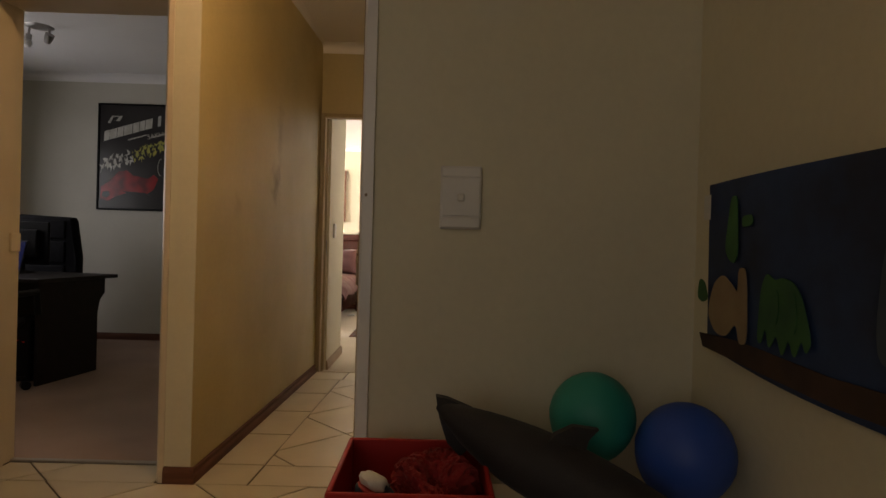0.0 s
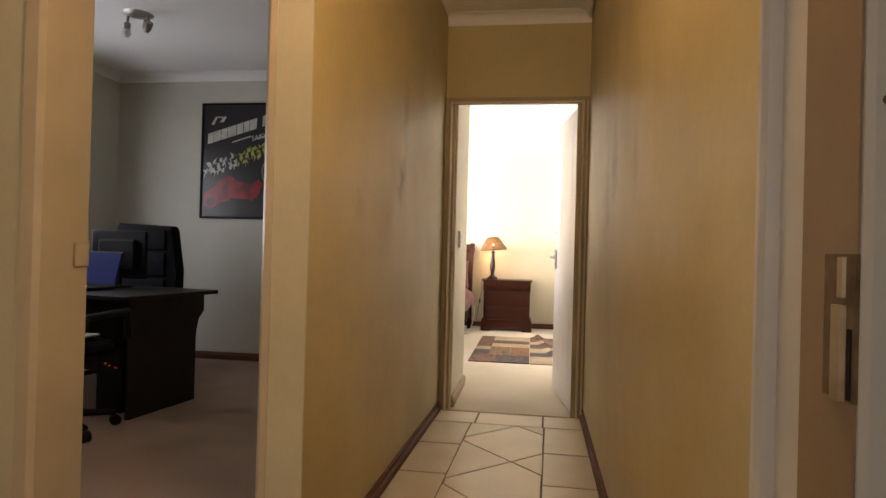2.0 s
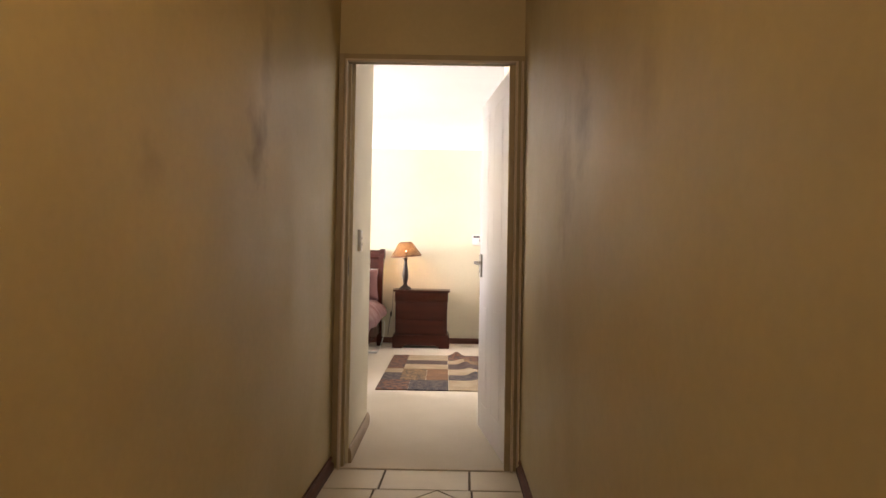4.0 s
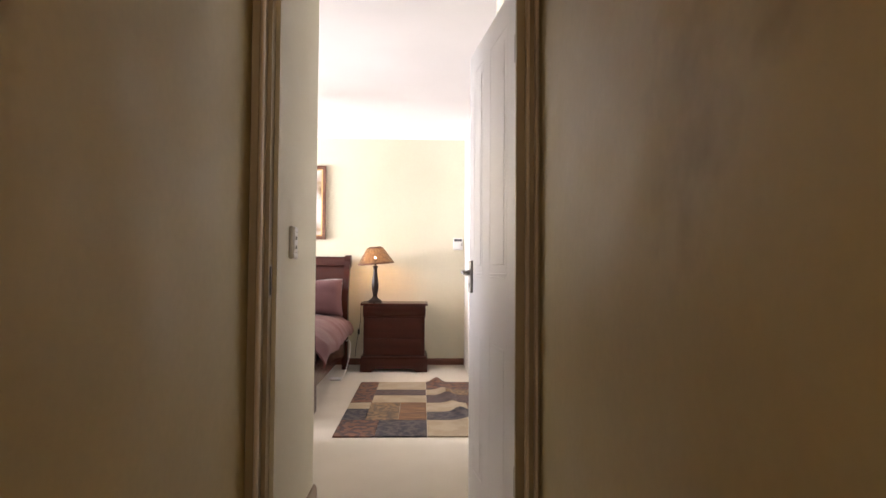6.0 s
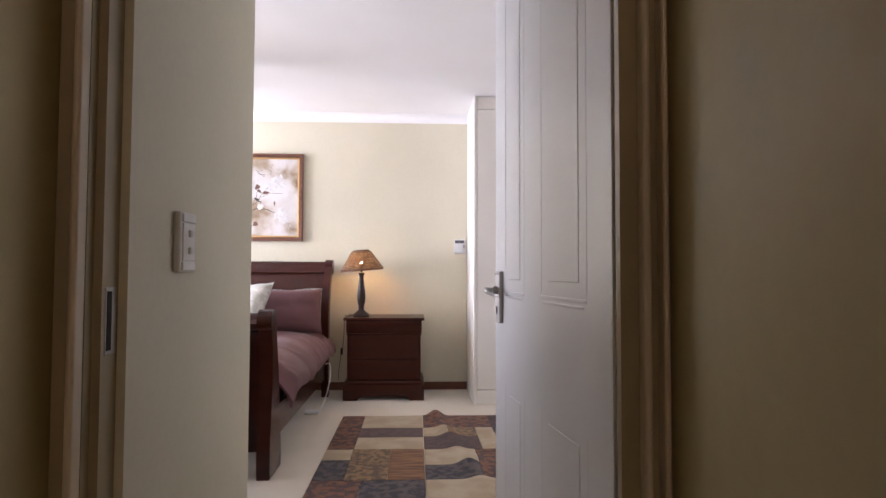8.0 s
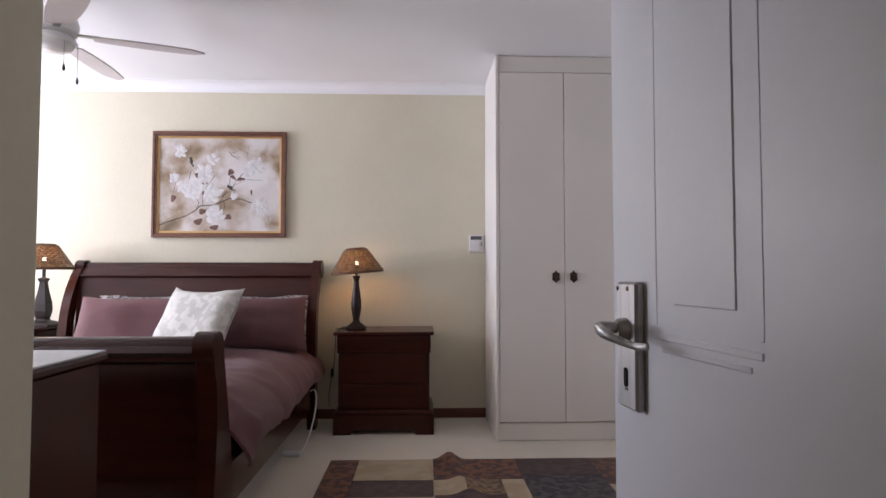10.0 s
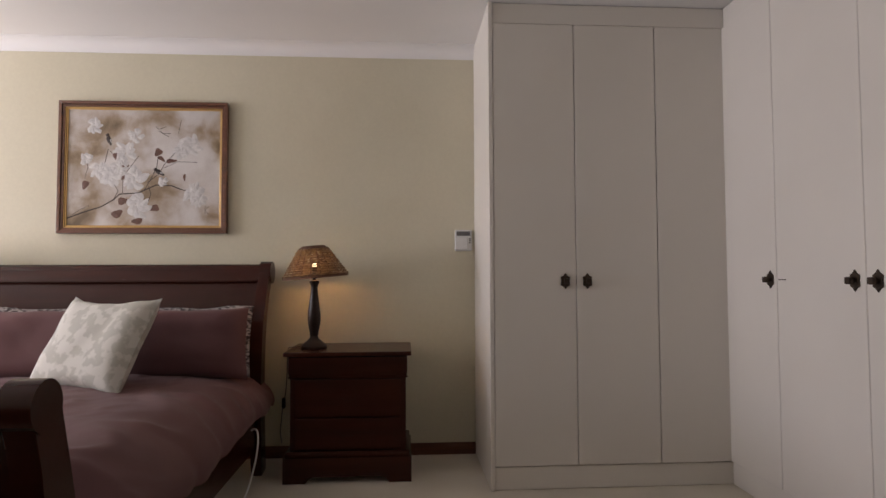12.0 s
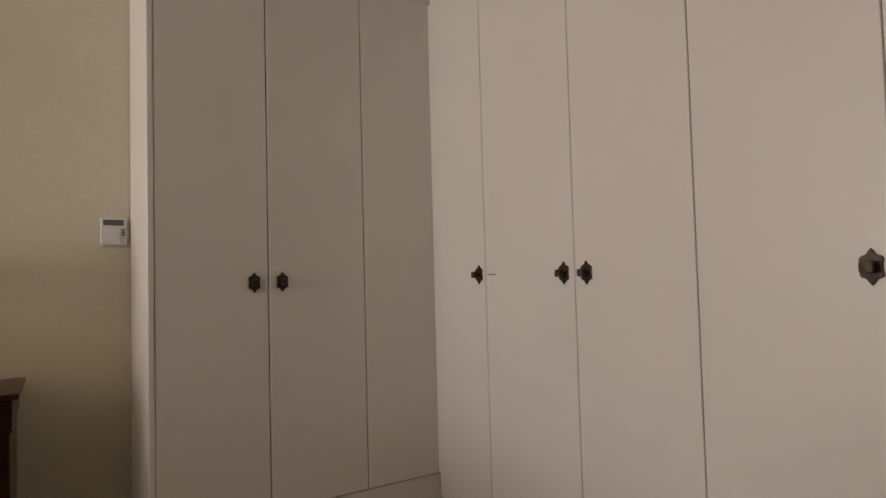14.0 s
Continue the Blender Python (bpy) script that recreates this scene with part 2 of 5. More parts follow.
wear_marks(HALLPAINT, [((-0.485, 4.84, 1.40), (0.2, 0.11, 0.15), 0.9, (0.24, 0.17, 0.08)), ((-0.485, 4.90, 1.70), (0.2, 0.07, 0.26), 0.6, (0.27, 0.20, 0.10)),
                       ((-0.485, 4.20, 1.22), (0.2, 0.07, 0.08), 0.4, (0.28, 0.20, 0.10)), ((0.465, 4.62, 1.43), (0.2, 0.13, 0.17), 0.75, (0.27, 0.20, 0.10)),
                       ((0.465, 4.86, 1.27), (0.2, 0.16, 0.26), 0.65, (0.29, 0.21, 0.11)), ((0.465, 4.07, 1.37), (0.2, 0.10, 0.10), 0.4, (0.30, 0.22, 0.12))])


# ---- mesh helpers ----
def part(name, bm, material, parent=None, label="", smooth=False):
    me = bpy.data.meshes.new(name)
    bmesh.ops.recalc_face_normals(bm, faces=bm.faces)
    bm.to_mesh(me)
    bm.free()
    me.materials.append(material)
    if smooth:
        for p in me.polygons:
            p.use_smooth = True
        me.set_sharp_from_angle(angle=radians(40))
    ob = new(name, me)
    if parent:
        ob.parent = parent
    if label:
        tagged(ob, label)
    return ob


def thing(name, label, category, m=None, group="", kind=""):
    ob = new(name)
    ob.empty_display_size = 0.05
    if m is not None:
        ob.matrix_basis = m
    return tagged(ob, label, category, group, kind)


def box(lo, hi, bev=0.0, bm=None, seg=1):
    bm = bm or bmesh.new()
    c = [(a + b) / 2 for a, b in zip(lo, hi)]
    s = [abs(b - a) for a, b in zip(lo, hi)]
    vs = bmesh.ops.create_cube(bm, size=1, matrix=Matrix.Translation(c) @ Matrix.Diagonal((*s, 1)))["verts"]
    if bev:
        es = list({e for v in vs for e in v.link_edges})
        bmesh.ops.bevel(bm, geom=es, offset=bev, segments=seg, affect="EDGES", profile=0.5)
    return bm


def prism(poly, axis, a, b, bm=None, bev=0.0):
    """Extrudes a 2D outline along an axis. The outline's two coordinates are the other axes in order."""
    bm = bm or bmesh.new()
    def at(p, h):
        q = list(p)
        q.insert("xyz".index(axis), h)
        return q
    lo = [bm.verts.new(at(p, a)) for p in poly]
    hi = [bm.verts.new(at(p, b)) for p in poly]
    n = len(poly)
    bm.faces.new(lo)
    bm.faces.new(hi)
    for i in range(n):
        bm.faces.new((lo[i], lo[(i + 1) % n], hi[(i + 1) % n], hi[i]))
    if bev:
        es = [e for e in bm.edges if e.verts[0] in lo + hi and (e.verts[0] in lo) == (e.verts[1] in lo)]
        bmesh.ops.bevel(bm, geom=es, offset=bev, segments=2, affect="EDGES", profile=0.5)
    return bm


def lathe(profile, segs=28, bm=None, square=0.0):
    """Turns (radius, height) rows about z; square blends the round towards a square section."""
    bm = bm or bmesh.new()
    rings = []
    for r, h in profile:
        ring = []
        for i in range(segs):
            a = math.tau * i / segs
            k = 1.0
            if square:
                k = 1 + square * (1 / max(abs(math.cos(a)), abs(math.sin(a))) - 1)
            ring.append(bm.verts.new((r * k * math.cos(a), r * k * math.sin(a), h)))
        rings.append(ring)
    for p, q in zip(rings, rings[1:]):
        for i in range(segs):
            bm.faces.new((p[i], p[(i + 1) % segs], q[(i + 1) % segs], q[i]))
    bm.faces.new(rings[0])
    bm.faces.new(rings[-1])
    return bm


def tube(path, r, segs=8, bm=None):
    bm = bm or bmesh.new()
    pts = [Vector(p) for p in path]
    rings = []
    for i, p in enumerate(pts):
        d = (pts[min(i + 1, len(pts) - 1)] - pts[max(i - 1, 0)]).normalized()
        u = d.orthogonal().normalized() if not rings else (u0 - d * u0.dot(d)).normalized()
        u0 = u
        w = d.cross(u)
        rr = r[i] if isinstance(r, (list, tuple)) else r
        rings.append([bm.verts.new(p + (u * math.cos(math.tau * k / segs) + w * math.sin(math.tau * k / segs)) * rr) for k in range(segs)])
    for p, q in zip(rings, rings[1:]):
        for i in range(segs):
            bm.faces.new((p[i], p[(i + 1) % segs], q[(i + 1) % segs], q[i]))
    bm.faces.new(rings[0])
    bm.faces.new(rings[-1])
    return bm


def bez(p0, p1, p2, p3, n=12):
    out = []
    for i in range(n + 1):
        t = i / n
        out.append(tuple((1 - t) ** 3 * a + 3 * t * (1 - t) ** 2 * b + 3 * t * t * (1 - t) * c + t ** 3 * d for a, b, c, d in zip(p0, p1, p2, p3)))
    return out


def blob(center, radii, sub=3, bm=None, warp=0.0, seed=0.0):
    bm = bm or bmesh.new()
    vs = bmesh.ops.create_icosphere(bm, subdivisions=sub, radius=1)["verts"]
    for v in vs:
        d = v.co.normalized()
        k = 1 + warp * noise.noise(d * 1.7 + Vector((seed, seed, 0)))
        v.co = Vector(center) + Vector((d.x * radii[0], d.y * radii[1], d.z * radii[2])) * k
    return bm


def clip_poly(poly, axis, limit, keep_less):
    out = []
    for i, p in enumerate(poly):
        q = poly[(i + 1) % len(poly)]
        ip = (p[axis] <= limit) == keep_less
        iq = (q[axis] <= limit) == keep_less
        if ip:
            out.append(p)
        if ip != iq:
            t = (limit - p[axis]) / (q[axis] - p[axis])
            out.append((p[0] + t * (q[0] - p[0]), p[1] + t * (q[1] - p[1])))
    return out


# ---- structure ----
def structure(name, bm, material, label, category):
    return tagged(part(name, bm, material), label, category, kind="structure")


H = 2.85
HALL_C, BED_C, STUDY_C = 2.64, 2.565, 2.67

# study front wall with its doorway, and the wall that bounds the hall on its side
bm = box((-3.97, 3.73, 0), (-1.486, 3.95, H))
box((-0.645, 3.733, 0), (-0.61, 3.95, H), bm=bm)
box((-0.645, 3.726, 0), (-0.528, 3.733, H), bm=bm)
box((-1.486, 3.73, 2.09), (-0.645, 3.95, H), bm=bm)
structure("wall_study_front", bm, PLASTER, "cream painted plaster wall with the study doorway", "wall")
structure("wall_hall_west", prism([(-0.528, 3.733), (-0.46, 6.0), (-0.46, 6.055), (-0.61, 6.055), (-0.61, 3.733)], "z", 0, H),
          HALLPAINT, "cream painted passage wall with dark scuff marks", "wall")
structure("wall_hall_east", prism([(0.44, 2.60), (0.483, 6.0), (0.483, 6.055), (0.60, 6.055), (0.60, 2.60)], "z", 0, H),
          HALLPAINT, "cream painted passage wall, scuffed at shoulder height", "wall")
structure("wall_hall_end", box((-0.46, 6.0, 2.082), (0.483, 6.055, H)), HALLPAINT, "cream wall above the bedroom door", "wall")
structure("wall_switch", box((0.360, 2.46, 0), (1.2, 2.60, H)), PLASTER, "cream plaster wall with a light switch", "wall")
structure("wall_play_east", box((1.063, -1.35, 0), (1.2, 2.46, H)), PLASTER, "cream plaster wall with a paper collage", "wall")
bm = box((-2.6, -1.35, 0), (-1.4, -1.2, H))
box((0.2, -1.35, 0), (1.063, -1.2, H), bm=bm)
box((-1.4, -1.35, 0), (0.2, -1.2, 0.9), bm=bm)
box((-1.4, -1.35, 2.1), (0.2, -1.2, H), bm=bm)
structure("wall_play_south", bm, PLASTER, "cream plaster wall with a window", "wall")
structure("wall_play_west", box((-2.75, -1.35, 0), (-2.6, 3.73, H)), PLASTER, "plain cream plaster wall", "wall")
# study
bm = box((-3.97, 3.95, 0), (-3.82, 5.0, H))
box((-3.97, 6.65, 0), (-3.82, 7.236, H), bm=bm)
box((-3.97, 5.0, 0), (-3.82, 6.65, 0.9), bm=bm)
box((-3.97, 5.0, 2.1), (-3.82, 6.65, H), bm=bm)
structure("wall_study_west", bm, STUDYPAINT, "pale painted study wall with a window", "wall")
structure("wall_study_north", box((-5.25, 7.236, 0), (-1.24, 7.386, H)), STUDYPAINT, "pale painted study wall behind the poster", "wall")
# bedroom
bm = box((-0.5, 6.055, 0), (-0.385, 6.78, H))
structure("wall_bed_nook_west", bm, PLASTER, "cream wall return beside the bedroom door", "wall")
# Unseen wall step; x -1.12 is chosen to limit window light on the door.
bm = box((-1.24, 6.63, 0), (-1.12, 7.386, H))
box((-1.12, 6.63, 0), (-0.5, 6.78, H), bm=bm)
box((-0.62, 6.055, 0), (-0.5, 6.63, H), bm=bm)
structure("wall_bed_nook_side", bm, PLASTER, "unseen cream wall step, placed to limit window light on the door", "wall")
structure("wall_bed_nook_east", box((0.495, 6.055, 0), (0.62, 7.25, H)), PLASTER, "cream wall behind the open bedroom door", "wall")
structure("wall_bed_south", box((0.62, 7.10, 0), (2.6, 7.25, H)), PLASTER, "plain cream bedroom wall", "wall")
structure("wall_bed_north", box((-5.25, 10.64, 0), (2.6, 10.79, H)), PLASTER, "cream bedroom wall behind the bed", "wall")
structure("wall_bed_east", box((2.46, 7.25, 0), (2.6, 10.64, H)), PLASTER, "plain cream bedroom wall", "wall")
bm = box((-5.25, 7.386, 0), (-5.1, 8.3, H))
box((-5.25, 10.3, 0), (-5.1, 10.64, H), bm=bm)
box((-5.25, 8.3, 0), (-5.1, 10.3, 0.85), bm=bm)
box((-5.25, 8.3, 2.15), (-5.1, 10.3, H), bm=bm)
structure("wall_bed_west", bm, PLASTER, "cream bedroom wall with a wide window", "wall")

structure("ceiling_hall", box((-2.7, -1.3, HALL_C), (1.15, 6.03, HALL_C + 0.1)), CEILING, "white painted hall ceiling", "ceiling")
structure("ceiling_study", box((-3.9, 3.9, STUDY_C), (-0.58, 7.3, STUDY_C + 0.09)), CEILING, "white painted study ceiling", "ceiling")
bm = box((-5.2, 7.31, BED_C), (2.55, 10.7, BED_C + 0.11))
box((-0.56, 6.02, BED_C), (0.55, 7.31, BED_C + 0.11), bm=bm)
box((-1.18, 6.70, BED_C), (-0.56, 7.31, BED_C + 0.11), bm=bm)
box((0.55, 7.05, BED_C), (2.55, 7.31, BED_C + 0.11), bm=bm)
structure("ceiling_bedroom", bm, CEILING, "white painted bedroom ceiling", "ceiling")


def cornice(name, axis, a, b, at, out, z, s=0.075):
    """A coved cornice: out is +1 or -1, the side of the wall on which it lies."""
    poly = [(at, z), (at, z - s)]
    poly += [(at + out * (0.005 + (s - 0.005) * (1 - math.cos(q))), z - s + (s - 0.004) * math.sin(q)) for q in [i * math.pi / 16 for i in range(9)]]
    poly += [(at + out * s, z)]
    tagged(part(name, prism(poly, axis, a, b), CEILING, smooth=True), "white coved plaster cornice", "cornice", kind="structure")


cornice("cornice_bed_north", "x", -5.1, 0.565, 10.64, -1, BED_C)
cornice("cornice_bed_west", "y", 7.386, 10.64, -5.1, 1, BED_C)
cornice("cornice_bed_study", "x", -5.1, -1.12, 7.386, 1, BED_C)
cornice("cornice_hall_end", "x", -0.46, 0.483, 6.0, -1, HALL_C, 0.07)
cornice("cornice_hall_west", "y", 3.73, 5.93, -0.50, 1, HALL_C, 0.06)
cornice("cornice_hall_east", "y", 2.60, 5.93, 0.46, -1, HALL_C, 0.06)
cornice("cornice_hall_front", "x", -2.6, -0.515, 3.73, -1, HALL_C, 0.07)
cornice("cornice_study_north", "x", -3.82, -1.24, 7.236, -1, STUDY_C)
cornice("cornice_study_west", "y", 3.95, 7.236, -3.82, 1, STUDY_C)


def skirting(name, axis, a, b, at, out, h=0.07, t=0.016, material=SKIRT):
    poly = [(at, 0.0), (at, h), (at + out * t * 0.5, h), (at + out * t * 0.8, h - 0.012), (at + out * t, h - 0.022), (at + out * t, 0.0)]
    structure(name, prism(poly, axis, a, b), material, "brown varnished timber skirting board", "skirting")


def slanted_skirting(name, p, q, side, h=0.062, t=0.020):
    d = Vector((q[0] - p[0], q[1] - p[1], 0))
    bm = prism([(0, 0), (0, h), (side * 0.006, h), (side * 0.010, h - 0.004), (side * 0.011, h - 0.014), (side * 0.006, h - 0.020), (side * 0.007, h - 0.026), (side * 0.014, h - 0.030), (side * 0.019, h - 0.036), (side * t, h - 0.044), (side * t, 0)], "y", 0, d.length)
    ob = structure(name, bm, SKIRT, "brown varnished timber skirting board", "skirting")
    ob.matrix_basis = pose(p[0], p[1], 0, 0, 0, math.degrees(math.atan2(-d.x, d.y)))


slanted_skirting("skirting_hall_west", (-0.526, 3.712), (-0.46, 5.968), 1)
slanted_skirting("skirting_hall_east", (0.44, 2.62), (0.483, 5.968), -1)
skirting("skirting_study_stub", "x", -0.640, -0.508, 3.726, -1)
skirting("skirting_study_north", "x", -3.82, -1.24, 7.236, -1)
skirting("skirting_bed_north", "x", -5.1, 0.565, 10.64, -1)
skirting("skirting_bed_nook", "y", 6.057, 6.796, -0.385, 1, h=0.075, material=TAN_AND_SHADE)

# floors
structure("floor_hall", box((-2.7, -1.3, -0.12), (1.15, 5.985, -0.005)), GROUT, "tiled hall floor with dark grout lines", "floor")
hall_floor = bpy.data.objects["floor_hall"]
bm = box((-3.9, 3.95, -0.12), (-1.18, 7.3, 0.002))
box((-1.18, 3.95, -0.12), (-0.6, 6.70, 0.002), bm=bm)
structure("floor_study", bm, STUDYCARPET, "taupe-brown fitted carpet in the study", "carpet")
bm = box((-5.2, 7.31, -0.12), (2.55, 10.7, 0.0))
box((-0.56, 5.985, -0.12), (0.55, 6.70, 0.0), bm=bm)
box((-1.18, 6.70, -0.12), (0.55, 7.31, 0.0), bm=bm)
box((0.55, 7.05, -0.12), (2.55, 7.31, 0.0), bm=bm)
structure("floor_bedroom", bm, CARPET, "cream fitted carpet in the bedroom", "carpet")
structure("threshold_study", box((-1.437, 3.925, -0.003), (-0.675, 3.955, 0.008), 0.003), STEEL, "metal carpet strip at the study door", "threshold")
structure("threshold_bedroom", box((-0.405, 5.975, -0.003), (0.405, 5.992, 0.006), 0.003), FRAME, "pale carpet strip at the bedroom door", "threshold")
structure("ground", box((-400, -400, -0.5), (400, 400, -0.3)), GROUNDM, "garden ground outside", "ground")


# doorways
door_frame = thing("door_frame_bedroom", "cream painted steel door frame at the bedroom", "door frame", kind="structure")
# Frame body carries painted-in shade; only the beads keep the plain cream.
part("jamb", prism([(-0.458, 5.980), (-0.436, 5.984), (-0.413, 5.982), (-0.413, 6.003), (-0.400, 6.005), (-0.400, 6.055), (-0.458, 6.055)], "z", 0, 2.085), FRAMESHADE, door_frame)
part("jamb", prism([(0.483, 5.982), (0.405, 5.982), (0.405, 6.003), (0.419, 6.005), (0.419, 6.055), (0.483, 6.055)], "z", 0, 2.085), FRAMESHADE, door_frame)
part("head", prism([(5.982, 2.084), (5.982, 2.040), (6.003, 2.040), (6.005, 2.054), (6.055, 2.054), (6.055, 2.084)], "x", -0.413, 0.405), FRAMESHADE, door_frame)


def bead(x0, x1):
    """A rolled steel bead that runs up the face of the frame."""
    c, r, y = (x0 + x1) / 2, (x1 - x0) / 2, 5.962
    arc = [(c + r * math.cos(q), y - r * math.sin(q)) for q in [math.pi * i / 8 for i in range(9)]]
    return prism(arc + [(x0, 5.981), (x1, 5.981)], "z", 0, 2.050)


part("bead", bead(-0.4265, -0.4140), FRAME, door_frame, "cream rolled bead of the frame", smooth=True)
for x0, x1 in ((0.434, 0.446), (0.464, 0.475)):
    part("bead", bead(x0, x1), FRAME, door_frame, "cream rolled bead of the frame", smooth=True)
part("bead", prism([(5.981, 2.040), (5.962, 2.040), (5.956, 2.043), (5.956, 2.049), (5.962, 2.052), (5.981, 2.052)], "x", -0.4140, 0.4340), FRAME, door_frame, "cream rolled bead of the frame", smooth=True)
part("strike_plate", box((-0.4015, 6.014, 0.955), (-0.3985, 6.048, 1.062), 0.001), STEEL, door_frame, "steel strike plate with a dark slot")
part("strike_slot", box((-0.399, 6.018, 0.962), (-0.3975, 6.031, 1.055)), HOLE, door_frame)

study_frame = thing("door_frame_study", "cream painted steel door frame at the study", "door frame", kind="structure")
part("jamb", prism([(-1.488, 3.720), (-1.440, 3.720), (-1.421, 3.732), (-1.420, 3.86), (-1.437, 3.862), (-1.437, 3.955), (-1.488, 3.955)], "z", 0, 2.075), FRAME, study_frame)
part("jamb", prism([(-0.64, 3.722), (-0.662, 3.722), (-0.675, 3.735), (-0.675, 3.86), (-0.662, 3.862), (-0.662, 3.955), (-0.64, 3.955)], "z", 0, 2.075), FRAME, study_frame)
part("head", prism([(3.722, 2.10), (3.722, 2.073), (3.735, 2.062), (3.86, 2.062), (3.862, 2.075), (3.955, 2.075), (3.955, 2.10)], "x", -1.437, -0.662), FRAME, study_frame)
part("latch_keep", box((-1.442, 3.888, 0.965), (-1.424, 3.950, 1.05), 0.004), FRAME, study_frame, "cream painted latch keep")

play_frame = thing("door_frame_playroom", "pale steel door frame end of the switch wall", "door frame", kind="structure")
part("jamb", prism([(0.362, 2.452), (0.340, 2.452), (0.3355, 2.456), (0.333, 2.528), (0.341, 2.534), (0.341, 2.598), (0.330, 2.600), (0.326, 2.606), (0.326, 2.614), (0.331, 2.620), (0.362, 2.620)], "z", 0, 2.2), DOORWHITE, play_frame)
# Thin face over the jamb rebate, coloured dark for the shade in it.
part("rebate_lining", prism([(0.3335, 2.4575), (0.3305, 2.5285), (0.334, 2.5295), (0.337, 2.458)], "z", 0, 2.2), TAN_AND_SHADE, play_frame, "rebate face of the jamb, its shade put into a brown cream")
part("strike_plate", prism([(0.3325, 2.457), (0.3305, 2.493), (0.334, 2.493), (0.336, 2.457)], "z", 0.957, 1.054), DARKMETAL, play_frame, "worn bronze strike plate")
part("strike_slot", box((0.3312, 2.4595, 0.959), (0.334, 2.4635, 1.005)), HOLE, play_frame)
part("strike_tongue", prism([(0.333, 2.4655), (0.3285, 2.468), (0.3275, 2.473), (0.328, 2.478), (0.332, 2.481)], "z", 0.957, 1.020), WORNBRASS, play_frame, "worn pale latch tongue", smooth=True)
part("strike_tongue", prism([(0.333, 2.4665), (0.330, 2.468), (0.3295, 2.474), (0.3325, 2.480)], "z", 1.025, 1.052), WORNBRASS, play_frame, "worn pale latch tongue", smooth=True)


# windows
def window(name, axis, at, a, b, z0, z1, label):
    w = thing(name, label, "window", kind="structure")
    def bx(u0, u1, h0, h1, d0, d1, bev=0.004):
        lo, hi = ((u0, at + d0, h0), (u1, at + d1, h1)) if axis == "x" else ((at + d0, u0, h0), (at + d1, u1, h1))
        return box(lo, hi, bev)
    for u0, u1 in ((a, a + 0.045), ((a + b) / 2 - 0.025, (a + b) / 2 + 0.025), (b - 0.045, b)):
        part("window_frame", bx(u0, u1, z0, z1, -0.025, 0.025), DOORWHITE, w)
    for h0, h1 in ((z0, z0 + 0.045), (z1 - 0.045, z1)):
        part("window_frame", bx(a + 0.045, (a + b) / 2 - 0.025, h0, h1, -0.025, 0.025), DOORWHITE, w)
        part("window_frame", bx((a + b) / 2 + 0.025, b - 0.045, h0, h1, -0.025, 0.025), DOORWHITE, w)
    for u0, u1 in ((a + 0.045, (a + b) / 2 - 0.025), ((a + b) / 2 + 0.025, b - 0.045)):
        g = part("pane", bx(u0, u1, z0 + 0.045, z1 - 0.045, -0.003, 0.003, 0), GLASS, w)
        g.visible_shadow = False


window("window_1", "y", -5.20, 8.3, 10.3, 0.85, 2.15, "white framed bedroom window with two panes")
window("window_2", "y", -3.92, 5.0, 6.65, 0.9, 2.1, "white framed study window with two panes")
window("window_3", "x", -1.30, -1.4, 0.2, 0.9, 2.1, "white framed playroom window with two panes")


